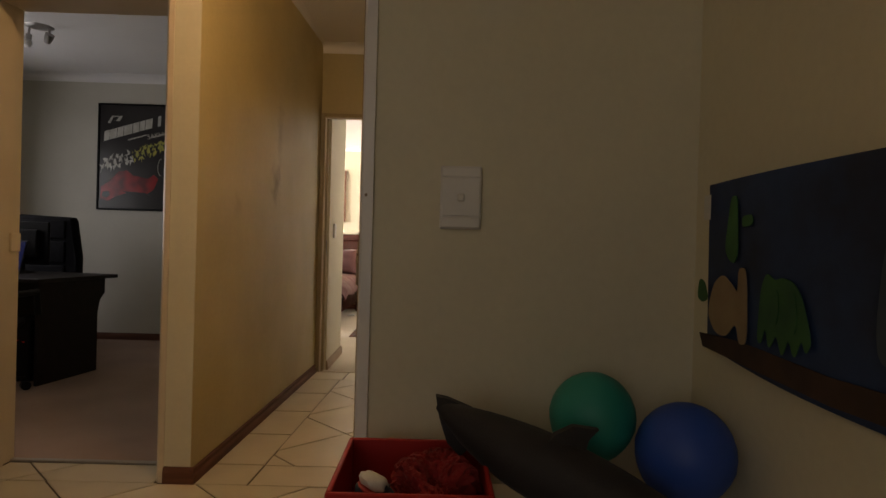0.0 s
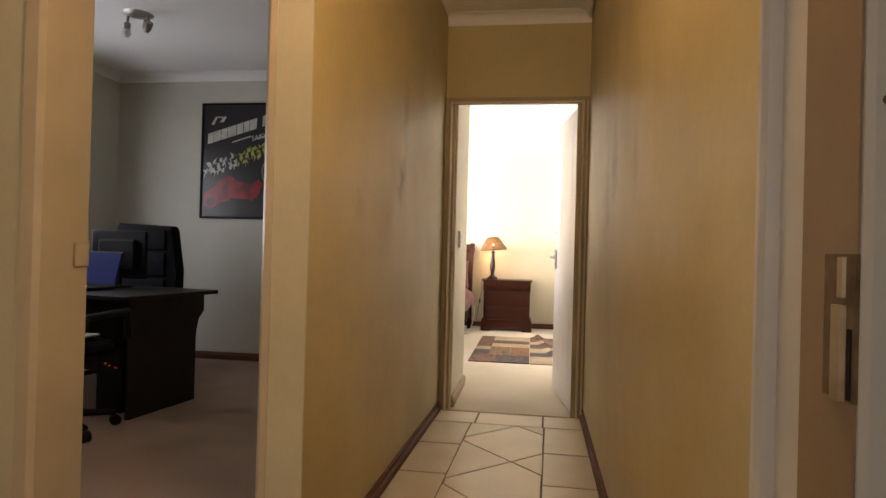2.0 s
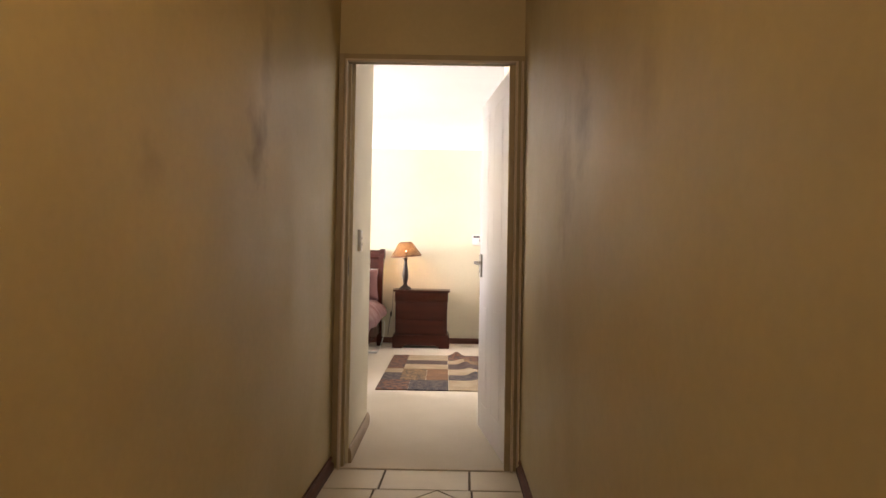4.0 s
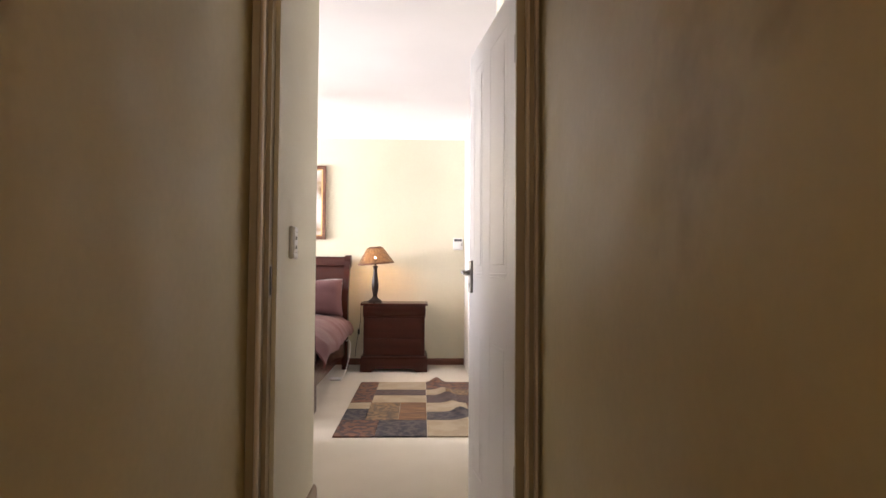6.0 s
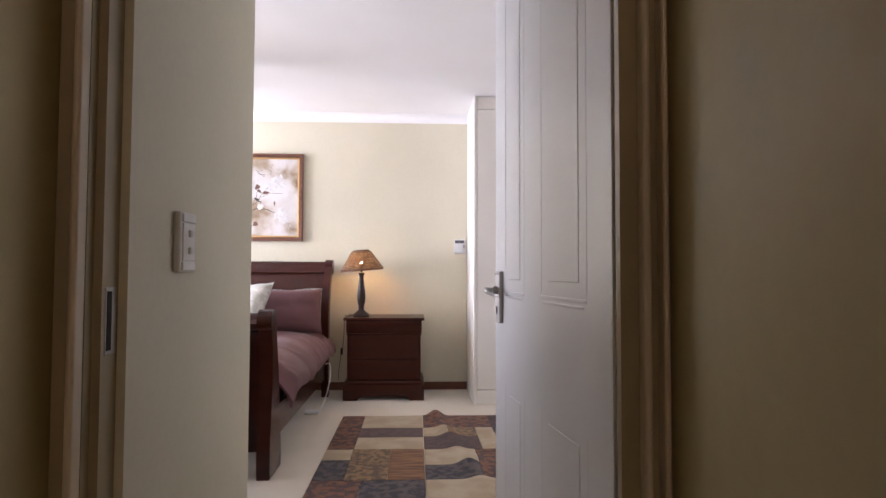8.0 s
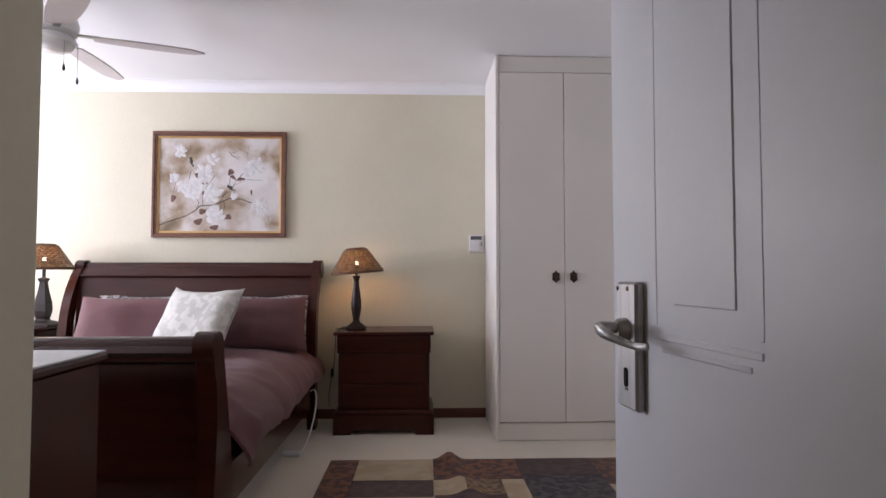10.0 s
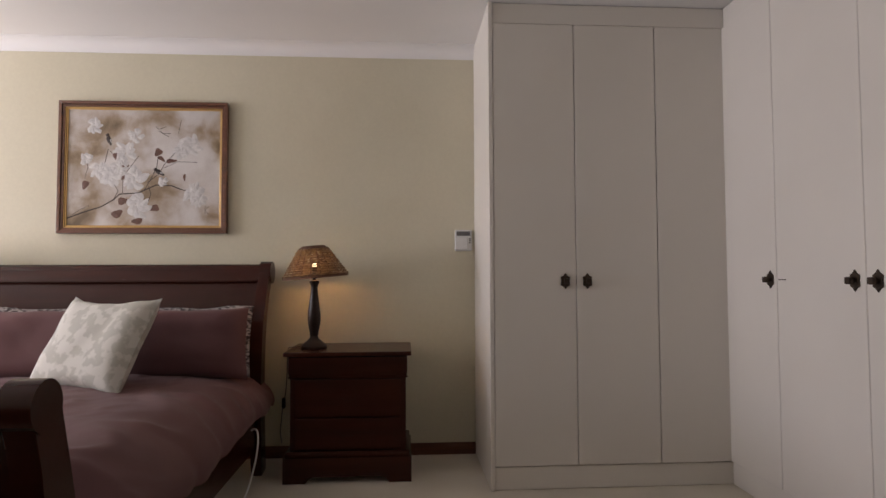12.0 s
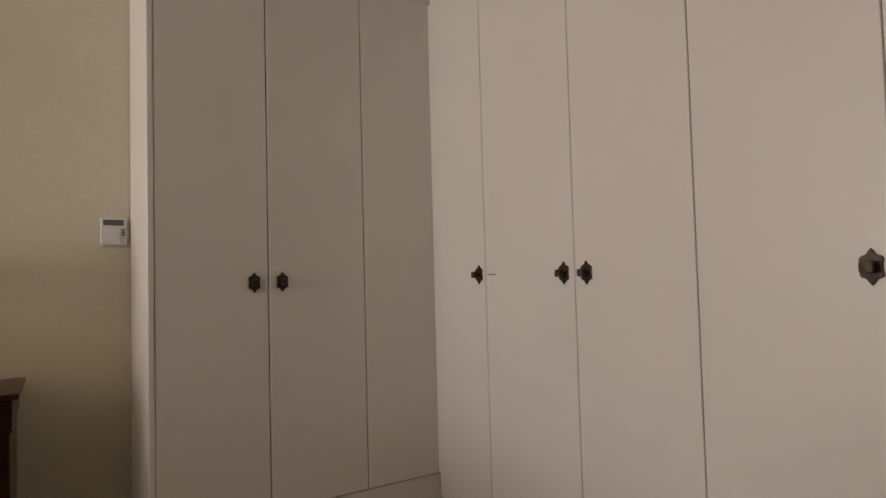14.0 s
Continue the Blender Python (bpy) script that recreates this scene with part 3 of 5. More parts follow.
# bedroom door, standing open
def bedroom_door():
    d = thing("door_1", "white moulded panel door standing open into the bedroom", "door", pose(0.43, 6.035, 0, 0, 0, 97.3), kind="structure")
    leaf = part("door_leaf", box((0.0, -0.02, 0.012), (0.748, 0.02, 2.03), 0.003), DOORWHITE, d)
    def groove(x0, x1, z0, z1, out=0.0212):
        part("panel_moulding", box((x0, 0.0190, z0), (x1, out, z1), (out - 0.019) / 2), DOORWHITE, leaf)
    for a, b, c, e in ((0.108, 0.356, 0.142, 0.311), (0.482, 0.646, 0.512, 0.608)):
        # outer sunk lines of the upper panel, its raised field, and the twin lines of the lock rail
        for x in (a, b):
            groove(x - 0.0035, x + 0.0035, 1.045, 1.93, 0.0206)
        groove(a + 0.004, b - 0.004, 1.922, 1.929)
        part("panel", box((c, 0.0188, 1.068), (e, 0.0214, 1.885), 0.0012), DOORWHITE, leaf)
        groove(a - 0.002, b + 0.002, 1.030, 1.037)
        groove(a + 0.012, b - 0.012, 1.018, 1.024)
        part("panel", box((c, 0.0188, 0.20), (e, 0.0214, 0.763), 0.0012), DOORWHITE, leaf)
        for x in (a, b):
            groove(x - 0.0035, x + 0.0035, 0.17, 0.790, 0.0206)
        groove(a + 0.004, b - 0.004, 0.171, 0.178)
    h = part("door_handle", box((0.669, 0.019, 0.947), (0.717, 0.031, 1.090), 0.003), STEEL, d, "brushed steel lever handle plate")
    path = bez((0.692, 0.028, 1.037), (0.695, 0.055, 1.039), (0.698, 0.070, 1.042), (0.674, 0.068, 1.036), 8) + bez((0.674, 0.068, 1.036), (0.652, 0.064, 1.030), (0.640, 0.042, 1.019), (0.612, 0.048, 1.027), 9)[1:]
    bm = tube(path, [0.0062] * 5 + [0.0063, 0.0066, 0.0069, 0.0069, 0.0064, 0.0056, 0.0049, 0.0044, 0.0041, 0.0040, 0.0040, 0.0041, 0.0030], 12)
    for v in bm.verts:
        k = min(range(len(path)), key=lambda i: (Vector(path[i]) - v.co).length)
        if k > 5:
            v.co.y = path[k][1] + (v.co.y - path[k][1]) * 0.55
    part("lever", bm, STEEL, h, smooth=True)
    part("rose", lathe([(0.0, 0), (0.014, 0.0), (0.0125, 0.010), (0.010, 0.013), (0, 0.013)], 20), STEEL, h, smooth=True).matrix_basis = pose(0.694, 0.030, 1.036, -90)
    part("keyhole", box((0.6895, 0.0305, 0.972), (0.6965, 0.0320, 0.993), 0.002), HOLE, h)
    part("keyhole_cover", box((0.6885, 0.0305, 0.9680), (0.6975, 0.0325, 0.9705), 0.0008), STEEL, h)
    for x in (0.688, 0.712):
        part("screw", lathe([(0, 0), (0.003, 0), (0.002, 0.0015), (0, 0.0015)], 10), DARKMETAL, h).matrix_basis = pose(x, 0.031, 1.0825, -90)
    back = part("door_handle", box((0.663, -0.029, 0.935), (0.705, -0.019, 1.095), 0.004), STEEL, d)
    part("lever", tube(bez((0.684, -0.026, 1.035), (0.684, -0.06, 1.04), (0.670, -0.055, 1.042), (0.575, -0.05, 1.020), 10), 0.009, 8), STEEL, back, smooth=True)
    for z in (0.3, 1.75):
        part("hinge", box((-0.012, -0.014, z), (0.004, 0.024, z + 0.1), 0.003), STEEL, d)


bedroom_door()


# wardrobes
def drawer_pull():
    """An escutcheon with a scalloped outline and a square knob on it, facing +y."""
    bm = bmesh.new()
    out = []
    for i in range(28):
        a = math.tau * i / 28
        r = 1 + 0.19 * math.cos(6 * a)
        out.append((0.024 * r * math.sin(a), 0.036 * r * math.cos(a)))
    return prism(out, "y", 0.0, 0.006, bm, bev=0.002)


def handle(parent, m):
    h = part("handle", drawer_pull(), BRONZE, parent, "antique bronze scalloped cabinet knob")
    h.matrix_basis = m
    k = part("knob", lathe([(0.0, 0.0), (0.006, 0.0), (0.006, 0.012), (0.012, 0.015), (0.0145, 0.024), (0.0135, 0.031), (0.0, 0.033)], 16, square=0.7), BRONZE, h, smooth=True)
    k.matrix_basis = pose(0, 0.005, 0, -90, 0, 0)


def wardrobe_back():
    w = thing("wardrobe", "white melamine built-in wardrobe with three tall doors", "wardrobe", group="bedroom wardrobes")
    x0, x1, y = 0.565, 1.862, 9.99
    part("side_panel", box((x0, y - 0.02, 0.0), (x0 + 0.022, 10.635, BED_C - 0.002), 0.002), MELAMINE, w)
    part("body", box((x0 + 0.024, y + 0.022, 0.10), (2.45, 10.635, BED_C - 0.012)), MELAMINE, w)
    part("plinth", box((x0 + 0.024, y - 0.006, 0.002), (x1, y + 0.015, 0.118), 0.002), MELAMINE, w)
    part("top_fillet", box((x0 + 0.024, y - 0.008, 2.452), (x1, y + 0.02, BED_C - 0.004), 0.002), MELAMINE, w)
    for i, (a, b) in enumerate(((x0 + 0.024, 1.0225), (1.0265, 1.465), (1.469, x1 - 0.006))):
        d = part("door", box((a, y - 0.018, 0.124), (b, y, 2.447), 0.0025), MELAMINE, w)
        if i < 2:
            handle(d, pose(0.965 if i == 0 else 1.083, y - 0.018, 1.077, 0, 0, 180))


def wardrobe_side():
    w = thing("wardrobe", "white melamine built-in wardrobe with six tall doors", "wardrobe", group="bedroom wardrobes")
    x = 1.862
    part("body", box((x + 0.022, 7.27, 0.10), (2.45, 9.97, BED_C - 0.012)), MELAMINE, w)
    part("plinth", box((x - 0.004, 7.27, 0.002), (x + 0.018, 9.982, 0.118), 0.002), MELAMINE, w)
    part("top_fillet", box((x - 0.002, 7.27, 2.452), (x + 0.02, 9.98, BED_C - 0.004), 0.002), MELAMINE, w)
    edges = [9.975, 9.546, 9.010, 8.52, 8.03, 7.53, 7.27]
    pulls = [9.59, 9.062, 8.950, 8.075, 7.965, None]
    for i, (b, a) in enumerate(zip(edges, edges[1:])):
        d = part("door", box((x - 0.018 + 0.0005 * (i % 2), a + 0.0014, 0.124), (x, b - 0.0014, 2.447), 0.0025), MELAMINE, w)
        if pulls[i]:
            handle(d, pose(x - 0.018, pulls[i], 1.085, 0, 0, 90))
    part("latch_pin", box((x - 0.024, 9.48, 1.083), (x - 0.017, 9.525, 1.087)), BRONZE, w)


wardrobe_back()
wardrobe_side()


# ---- bedroom things ----
def grid_sheet(fn, nu, nv, thick=0.0):
    """A surface of nu by nv cells from fn(u, v) in 0..1."""
    bm = bmesh.new()
    vs = [[bm.verts.new(fn(i / nu, j / nv)) for i in range(nu + 1)] for j in range(nv + 1)]
    for j in range(nv):
        for i in range(nu):
            bm.faces.new((vs[j][i], vs[j][i + 1], vs[j + 1][i + 1], vs[j + 1][i]))
    if thick:
        bmesh.ops.recalc_face_normals(bm, faces=bm.faces)
        bmesh.ops.solidify(bm, geom=bm.faces[:], thickness=thick)
    return bm


def thicken(curve, widths):
    """An outline round a centre line of (y, z) points with half widths."""
    left, right = [], []
    for i, p in enumerate(curve):
        a, b = curve[max(i - 1, 0)], curve[min(i + 1, len(curve) - 1)]
        d = Vector((b[0] - a[0], b[1] - a[1])).normalized()
        n = Vector((-d.y, d.x)) * widths[i]
        left.append((p[0] + n.x, p[1] + n.y))
        right.append((p[0] - n.x, p[1] - n.y))
    return left + right[::-1]


BX0, BX1 = -2.45, -0.67


def bed():
    b = thing("sleigh_bed", "dark mahogany sleigh bed with curled head and foot boards", "bed")
    # foot board: rolls outward at the top, sweeps in, flares at the base
    foot = bez((8.44, 0.10), (8.36, 0.35), (8.47, 0.55), (8.36, 0.76), 14) + bez((8.36, 0.76), (8.33, 0.82), (8.27, 0.86), (8.235, 0.80), 6)[1:]
    part("footboard", prism(thicken(foot, [0.022] * len(foot)), "x", BX0 + 0.07, BX1 - 0.07), MAHOGANY, b, smooth=True)
    part("foot_roll", tube([(BX0 + 0.07, 8.285, 0.815), (BX1 - 0.07, 8.285, 0.815)], 0.052, 20), MAHOGANY, b, smooth=True)
    for x in (BX0, BX1 - 0.07):
        front = bez((8.24, 0.0), (8.20, 0.28), (8.36, 0.52), (8.225, 0.80), 14)
        rear = bez((8.325, 0.86), (8.36, 0.72), (8.47, 0.42), (8.50, 0.0), 14)
        part("foot_post", prism(front + rear, "x", x, x + 0.07, bev=0.006), MAHOGANY, b, smooth=True)
        part("foot_scroll", tube([(x - 0.003, 8.275, 0.825), (x + 0.073, 8.275, 0.825)], 0.061, 24), MAHOGANY, b, smooth=True)
    # head board
    head = bez((10.36, 0.12), (10.44, 0.45), (10.36, 0.75), (10.46, 1.05), 14) + bez((10.46, 1.05), (10.48, 1.12), (10.53, 1.18), (10.57, 1.14), 6)[1:]
    part("headboard", prism(thicken(head, [0.02] * len(head)), "x", BX0 + 0.06, BX1 - 0.06), MAHOGANY, b, smooth=True)
    part("head_roll", tube([(BX0 + 0.06, 10.535, 1.135), (BX1 - 0.06, 10.535, 1.135)], 0.045, 20), MAHOGANY, b, smooth=True)
    part("head_bead", box((BX0 + 0.06, 10.425, 1.075), (BX1 - 0.06, 10.47, 1.092), 0.004), MAHOGANY, b)
    for x in (BX0, BX1 - 0.06):
        side = bez((10.36, 0.0), (10.30, 0.42), (10.26, 0.84), (10.49, 1.11), 14)
        part("head_post", prism(thicken(side, [0.052 - 0.001 * i for i in range(15)]), "x", x, x + 0.06, bev=0.006), MAHOGANY, b, smooth=True)
        part("head_scroll", tube([(x - 0.003, 10.53, 1.13), (x + 0.063, 10.53, 1.13)], 0.066, 24), MAHOGANY, b, smooth=True)
    for x in (BX0 + 0.02, BX1 - 0.055):
        part("side_rail", box((x, 8.45, 0.16), (x + 0.035, 10.36, 0.34), 0.006), MAHOGANY, b)
    part("bed_base", box((BX0 + 0.07, 8.50, 0.14), (BX1 - 0.07, 10.34, 0.32), 0.02), SHEET, b)
    part("mattress", box((BX0 + 0.13, 8.50, 0.325), (BX1 - 0.13, 10.34, 0.50), 0.06, seg=3), PLASTIC2, b, smooth=True)


bed()


def duvet():
    """Lies over the mattress and hangs over both long sides."""
    cx, half = (BX0 + BX1) / 2, (BX1 - BX0) / 2 - 0.03
    def fn(u, v):
        s = (u - 0.5) * 2
        y = 8.53 + v * 1.82
        t = abs(s)
        flat, x0 = 0.62, half - 0.27
        # the hem hangs lowest near the foot and rises at both ends
        drop = 0.25 - 0.03 * v - 0.03 * max(0.0, 1 - v / 0.10) ** 2
        if t < flat:
            x, z = s / flat * x0, 0.60 + 0.015 * math.cos(s / flat * math.pi / 2)
            k = 0.0
        else:
            k = (t - flat) / (1 - flat)
            q = min(k * 1.25, 1.0) * math.pi / 2
            x = math.copysign(x0 + 0.355 * math.sin(q) - 0.03 * max(0.0, k - 0.8), s)
            z = 0.60 - drop * (0.62 * (1 - math.cos(q)) + 0.38 * max(0.0, k - 0.25) / 0.75)
            x += math.copysign(0.012 * k * math.sin(y * 7 + 3 * noise.noise(Vector((y * 2.5, s, 0)))), s)
        # broad rumples, long diagonal creases that gather at the edge
        z += 0.022 * noise.noise(Vector((x * 2.2, y * 2.0, 1))) + 0.008 * noise.noise(Vector((x * 9 + y * 4, y * 3, 4)))
        c = 1 - abs(noise.noise(Vector((s * 2.2 + y * 4.2, s * 5.0 - y * 1.4, 7))))
        z += (0.006 + 0.012 * min(1, k * 2.5)) * max(0.0, c - 0.72) / 0.28
        z += 0.003 * noise.noise(Vector((x * 26 - y * 14, y * 6, 9)))
        if v < 0.07:
            z -= (0.07 - v) * 1.3
        return (cx + x, y, z)
    ob = part("duvet", grid_sheet(fn, 120, 110, 0.016), MAUVE, smooth=True)
    tagged(ob, "mauve cotton duvet spread over the bed, hanging at the sides", "duvet")


duvet()


def pillow(name, w, h, d, material, m, label, seed=0.0, pinch=0.14, slump=0.0):
    bm = bmesh.new()
    n = 26
    grids = []
    for side in (1, -1):
        rows = []
        for j in range(n + 1):
            row = []
            for i in range(n + 1):
                u, v = i / n * 2 - 1, j / n * 2 - 1
                bulge = max(0.0, (1 - u ** 4) * (1 - v ** 4)) ** 0.6
                x = u * w / 2 * (1 - pinch * 0.5 * (1 - v * v) * abs(u) ** 3 * 0.5)
                z = v * h / 2 * (1 - pinch * (1 - u * u) * abs(v) ** 3 * 0.6)
                x *= 1 - slump * v
                y = side * (d / 2 * bulge * (1 + 0.18 * noise.noise(Vector((u * 1.7, v * 1.7, seed))) + 0.06 * noise.noise(Vector((u * 6 + v * 2, v * 4, seed)))) + 0.003)
                z += 0.005 * noise.noise(Vector((u * 2.4, seed, v))) * (v + 1)
                row.append(bm.verts.new((x, y, z)))
            rows.append(row)
        grids.append(rows)
        for j in range(n):
            for i in range(n):
                bm.faces.new((rows[j][i], rows[j][i + 1], rows[j + 1][i + 1], rows[j + 1][i]))
    bmesh.ops.remove_doubles(bm, verts=bm.verts, dist=0.0065)
    ob = tagged(part(name, bm, material, smooth=True), label, "pillow" if name == "pillow" else "cushion")
    ob.matrix_basis = m
    return ob


for i, x in enumerate((-1.845, -1.085)):
    pillow("pillow", 0.70, 0.40, 0.13, BOLSTER, pose(x + 0.01, 10.29, 0.750, -10, 0, 0), "black and white patterned pillow behind the mauve pillow", 3 + i)
    pillow("pillow", 0.77, 0.385, 0.19, MAUVE, pose(x, 10.11, 0.757, -18, 0, 0), "mauve cotton pillow leaning against the headboard", 7 + i, slump=0.035)
pillow("cushion", 0.55, 0.50, 0.15, CUSHION, pose(-1.33, 9.80, 0.79, -31, 0, -22), "white cushion with a pale grey leaf print", 12, 0.30)


def nightstand():
    n = thing("nightstand", "dark mahogany nightstand with drawers and bracket feet", "nightstand", pose(-0.1835, 10.16, 0), group="nightstands")
    w = 0.343
    part("top", box((-w, -0.02, 0.675), (w, 0.44, 0.698), 0.006, seg=2), MAHOGANY, n)
    # ogee frieze drawer
    prof = [(0.0, 0.675), (-0.012, 0.67), (-0.014, 0.65), (-0.006, 0.61), (0.012, 0.575), (0.018, 0.565), (0.03, 0.565), (0.03, 0.675)]
    part("frieze_drawer", prism(prof, "x", -w + 0.028, w - 0.028), MAHOGANY, n, smooth=True)
    part("body", box((-w + 0.03, 0.032, 0.13), (w - 0.03, 0.43, 0.674), 0.003), MAHOGANY, n)
    for s in (-1, 1):
        a, b = sorted((s * (w - 0.022), s * (w - 0.032)))
        part("side_moulding", box((a, 0.012, 0.572), (b, 0.43, 0.672), 0.004), MAHOGANY, n)
    part("bead", box((-w + 0.02, 0.014, 0.553), (w - 0.02, 0.04, 0.566), 0.004), MAHOGANY, n)
    for z0, z1 in ((0.345, 0.548), (0.172, 0.338)):
        d = part("drawer", box((-w + 0.055, 0.016, z0), (w - 0.055, 0.04, z1), 0.005, seg=2), MAHOGANY, n)
        bm = bmesh.new()
        for a in range(9):
            q = math.pi * a / 8
            box((-0.035 * math.cos(q) - 0.004, 0.006, (z0 + z1) / 2 - 0.016 * math.sin(q)), (-0.035 * math.cos(q) + 0.004, 0.013, (z0 + z1) / 2 - 0.016 * math.sin(q) + 0.007), 0.001, bm)
        part("drawer_pull", bm, MAHOGANY, d, "small dark bail pull")
    part("base_moulding", box((-w + 0.008, 0.0, 0.132), (w - 0.008, 0.435, 0.165), 0.010, seg=2), MAHOGANY, n)
    pts = [(-w, 0.0), (-w, 0.135), (w, 0.135), (w, 0.0), (w - 0.12, 0.0)] + [(w - 0.12 - 0.05 * t, 0.035 * math.sin(t * math.pi / 2) ** 0.7) for t in (0.3, 0.6, 1.0)]
    pts += [(-w + 0.12 + 0.05 * t, 0.035 * math.sin(t * math.pi / 2) ** 0.7) for t in (1.0, 0.6, 0.3)] + [(-w + 0.12, 0.0)]
    part("base_apron", prism(pts, "y", -0.006, 0.02), MAHOGANY, n)
    for s in (-1, 1):
        a, b = sorted((s * w, s * (w - 0.022)))
        part("base_side", box((a, 0.02, 0.0), (b, 0.43, 0.135), 0.003), MAHOGANY, n)
    return n


ns = nightstand()
tagged(copy_thing(ns, pose(-2.875, 10.185, 0) @ Matrix.Diagonal((1, 1, 1.04, 1))), "dark mahogany nightstand half hidden behind the bed foot")


def table_lamp(x, y, square, label, foot=0.698):
    l = thing("table_lamp", label, "lamp", pose(x, y, foot), group="bedside lamps")
    if square:
        part("base", lathe([(0, 0), (0.085, 0), (0.085, 0.012), (0.06, 0.03), (0.035, 0.04), (0.03, 0.05)], 32, square=1.0), DARKWOOD, l)
        part("stem", lathe([(0.03, 0.05), (0.036, 0.07), (0.042, 0.11), (0.040, 0.16), (0.026, 0.24), (0.018, 0.31), (0.026, 0.325), (0.026, 0.335), (0.008, 0.345), (0.008, 0.40)], 32, square=1.0), DARKWOOD, l)
    else:
        part("base", lathe([(0, 0), (0.072, 0), (0.074, 0.01), (0.068, 0.02), (0.052, 0.032), (0.036, 0.045), (0.026, 0.055), (0.022, 0.068)], 32), DARKWOOD, l, smooth=True)
        part("stem", lathe([(0.022, 0.068), (0.026, 0.078), (0.024, 0.086), (0.030, 0.11), (0.036, 0.15), (0.036, 0.19), (0.030, 0.24), (0.022, 0.30), (0.018, 0.345), (0.022, 0.36), (0.028, 0.372), (0.028, 0.382), (0.010, 0.39), (0.010, 0.43)], 32), DARKWOOD, l, smooth=True)
    z0, z1, r0, r1 = 0.405, 0.575, 0.188, 0.078
    # woven shade: upright stakes and rows of cane going in and out round them
    bm = bmesh.new()
    stakes, rows = 20, 12
    for j in range(rows):
        h = z0 + 0.012 + (z1 - z0 - 0.026) * j / (rows - 1)
        r = r0 + (r1 - r0) * (h - z0) / (z1 - z0)
        path = []
        for i in range(stakes * 3 + 1):
            a = math.tau * i / (stakes * 3)
            wv = 0.0050 * math.cos(math.pi * (i / 1.5 + j))
            path.append(((r + wv) * math.cos(a), (r + wv) * math.sin(a), h + 0.0012 * math.sin(i * 1.9 + j)))
        tube(path, 0.0050, 5, bm)
    shade = part("shade", bm, WICKER, l, "woven cane lampshade with light showing through", smooth=True)
    tagged(shade, kind="stuff")
    bm = bmesh.new()
    for i in range(stakes):
        a = math.tau * i / stakes
        tube([(r0 * math.cos(a), r0 * math.sin(a), z0), (r1 * math.cos(a), r1 * math.sin(a), z1)], 0.0026, 5, bm)
    part("stakes", bm, WICKERRIM, shade)
    def ring(r, h0, h1, t):
        return lathe_ring(r, h0, h1, t)
    part("lower_rim", ring(r0, z0 - 0.006, z0 + 0.010, 0.006), WICKERRIM, shade)
    part("upper_rim", ring(r1 + 0.002, z1 - 0.012, z1 + 0.008, 0.005), WICKERRIM, shade)
    if not square:
        shade.matrix_basis = Matrix.Translation((0, 0, 0.49)) @ Matrix.Rotation(radians(-5), 4, "Y") @ Matrix.Translation((0, 0, -0.49))
    part("bulb", blob((0, 0, 0.475), (0.011, 0.011, 0.015), 2), BULBGLOW, l, smooth=True)
    part("socket", lathe([(0, 0.43), (0.014, 0.43), (0.014, 0.455), (0, 0.455)], 16), BLACKPL, l)
    p = lamp("bulb_light", "POINT", pose(x, y, foot + 0.452), 10.5, BULB, 0.03)
    return l


def lathe_ring(r, h0, h1, t, segs=40):
    bm = bmesh.new()
    k = (0.188 - 0.078) / 0.17
    rows = [(r + k * 0.0, h0), (r - k * (h1 - h0), h1), (r - k * (h1 - h0) - t, h1), (r - t, h0)]
    rings = [[bm.verts.new((q * math.cos(math.tau * i / segs), q * math.sin(math.tau * i / segs), h)) for i in range(segs)] for q, h in rows]
    for a in range(4):
        p, q = rings[a], rings[(a + 1) % 4]
        for i in range(segs):
            bm.faces.new((p[i], p[(i + 1) % segs], q[(i + 1) % segs], q[i]))
    return bm


table_lamp(-0.395, 10.36, False, "turned dark wood table lamp with a woven cane shade, lit")
table_lamp(-2.61, 10.38, True, "square tapered dark wood table lamp with a woven cane shade, lit", 0.726)


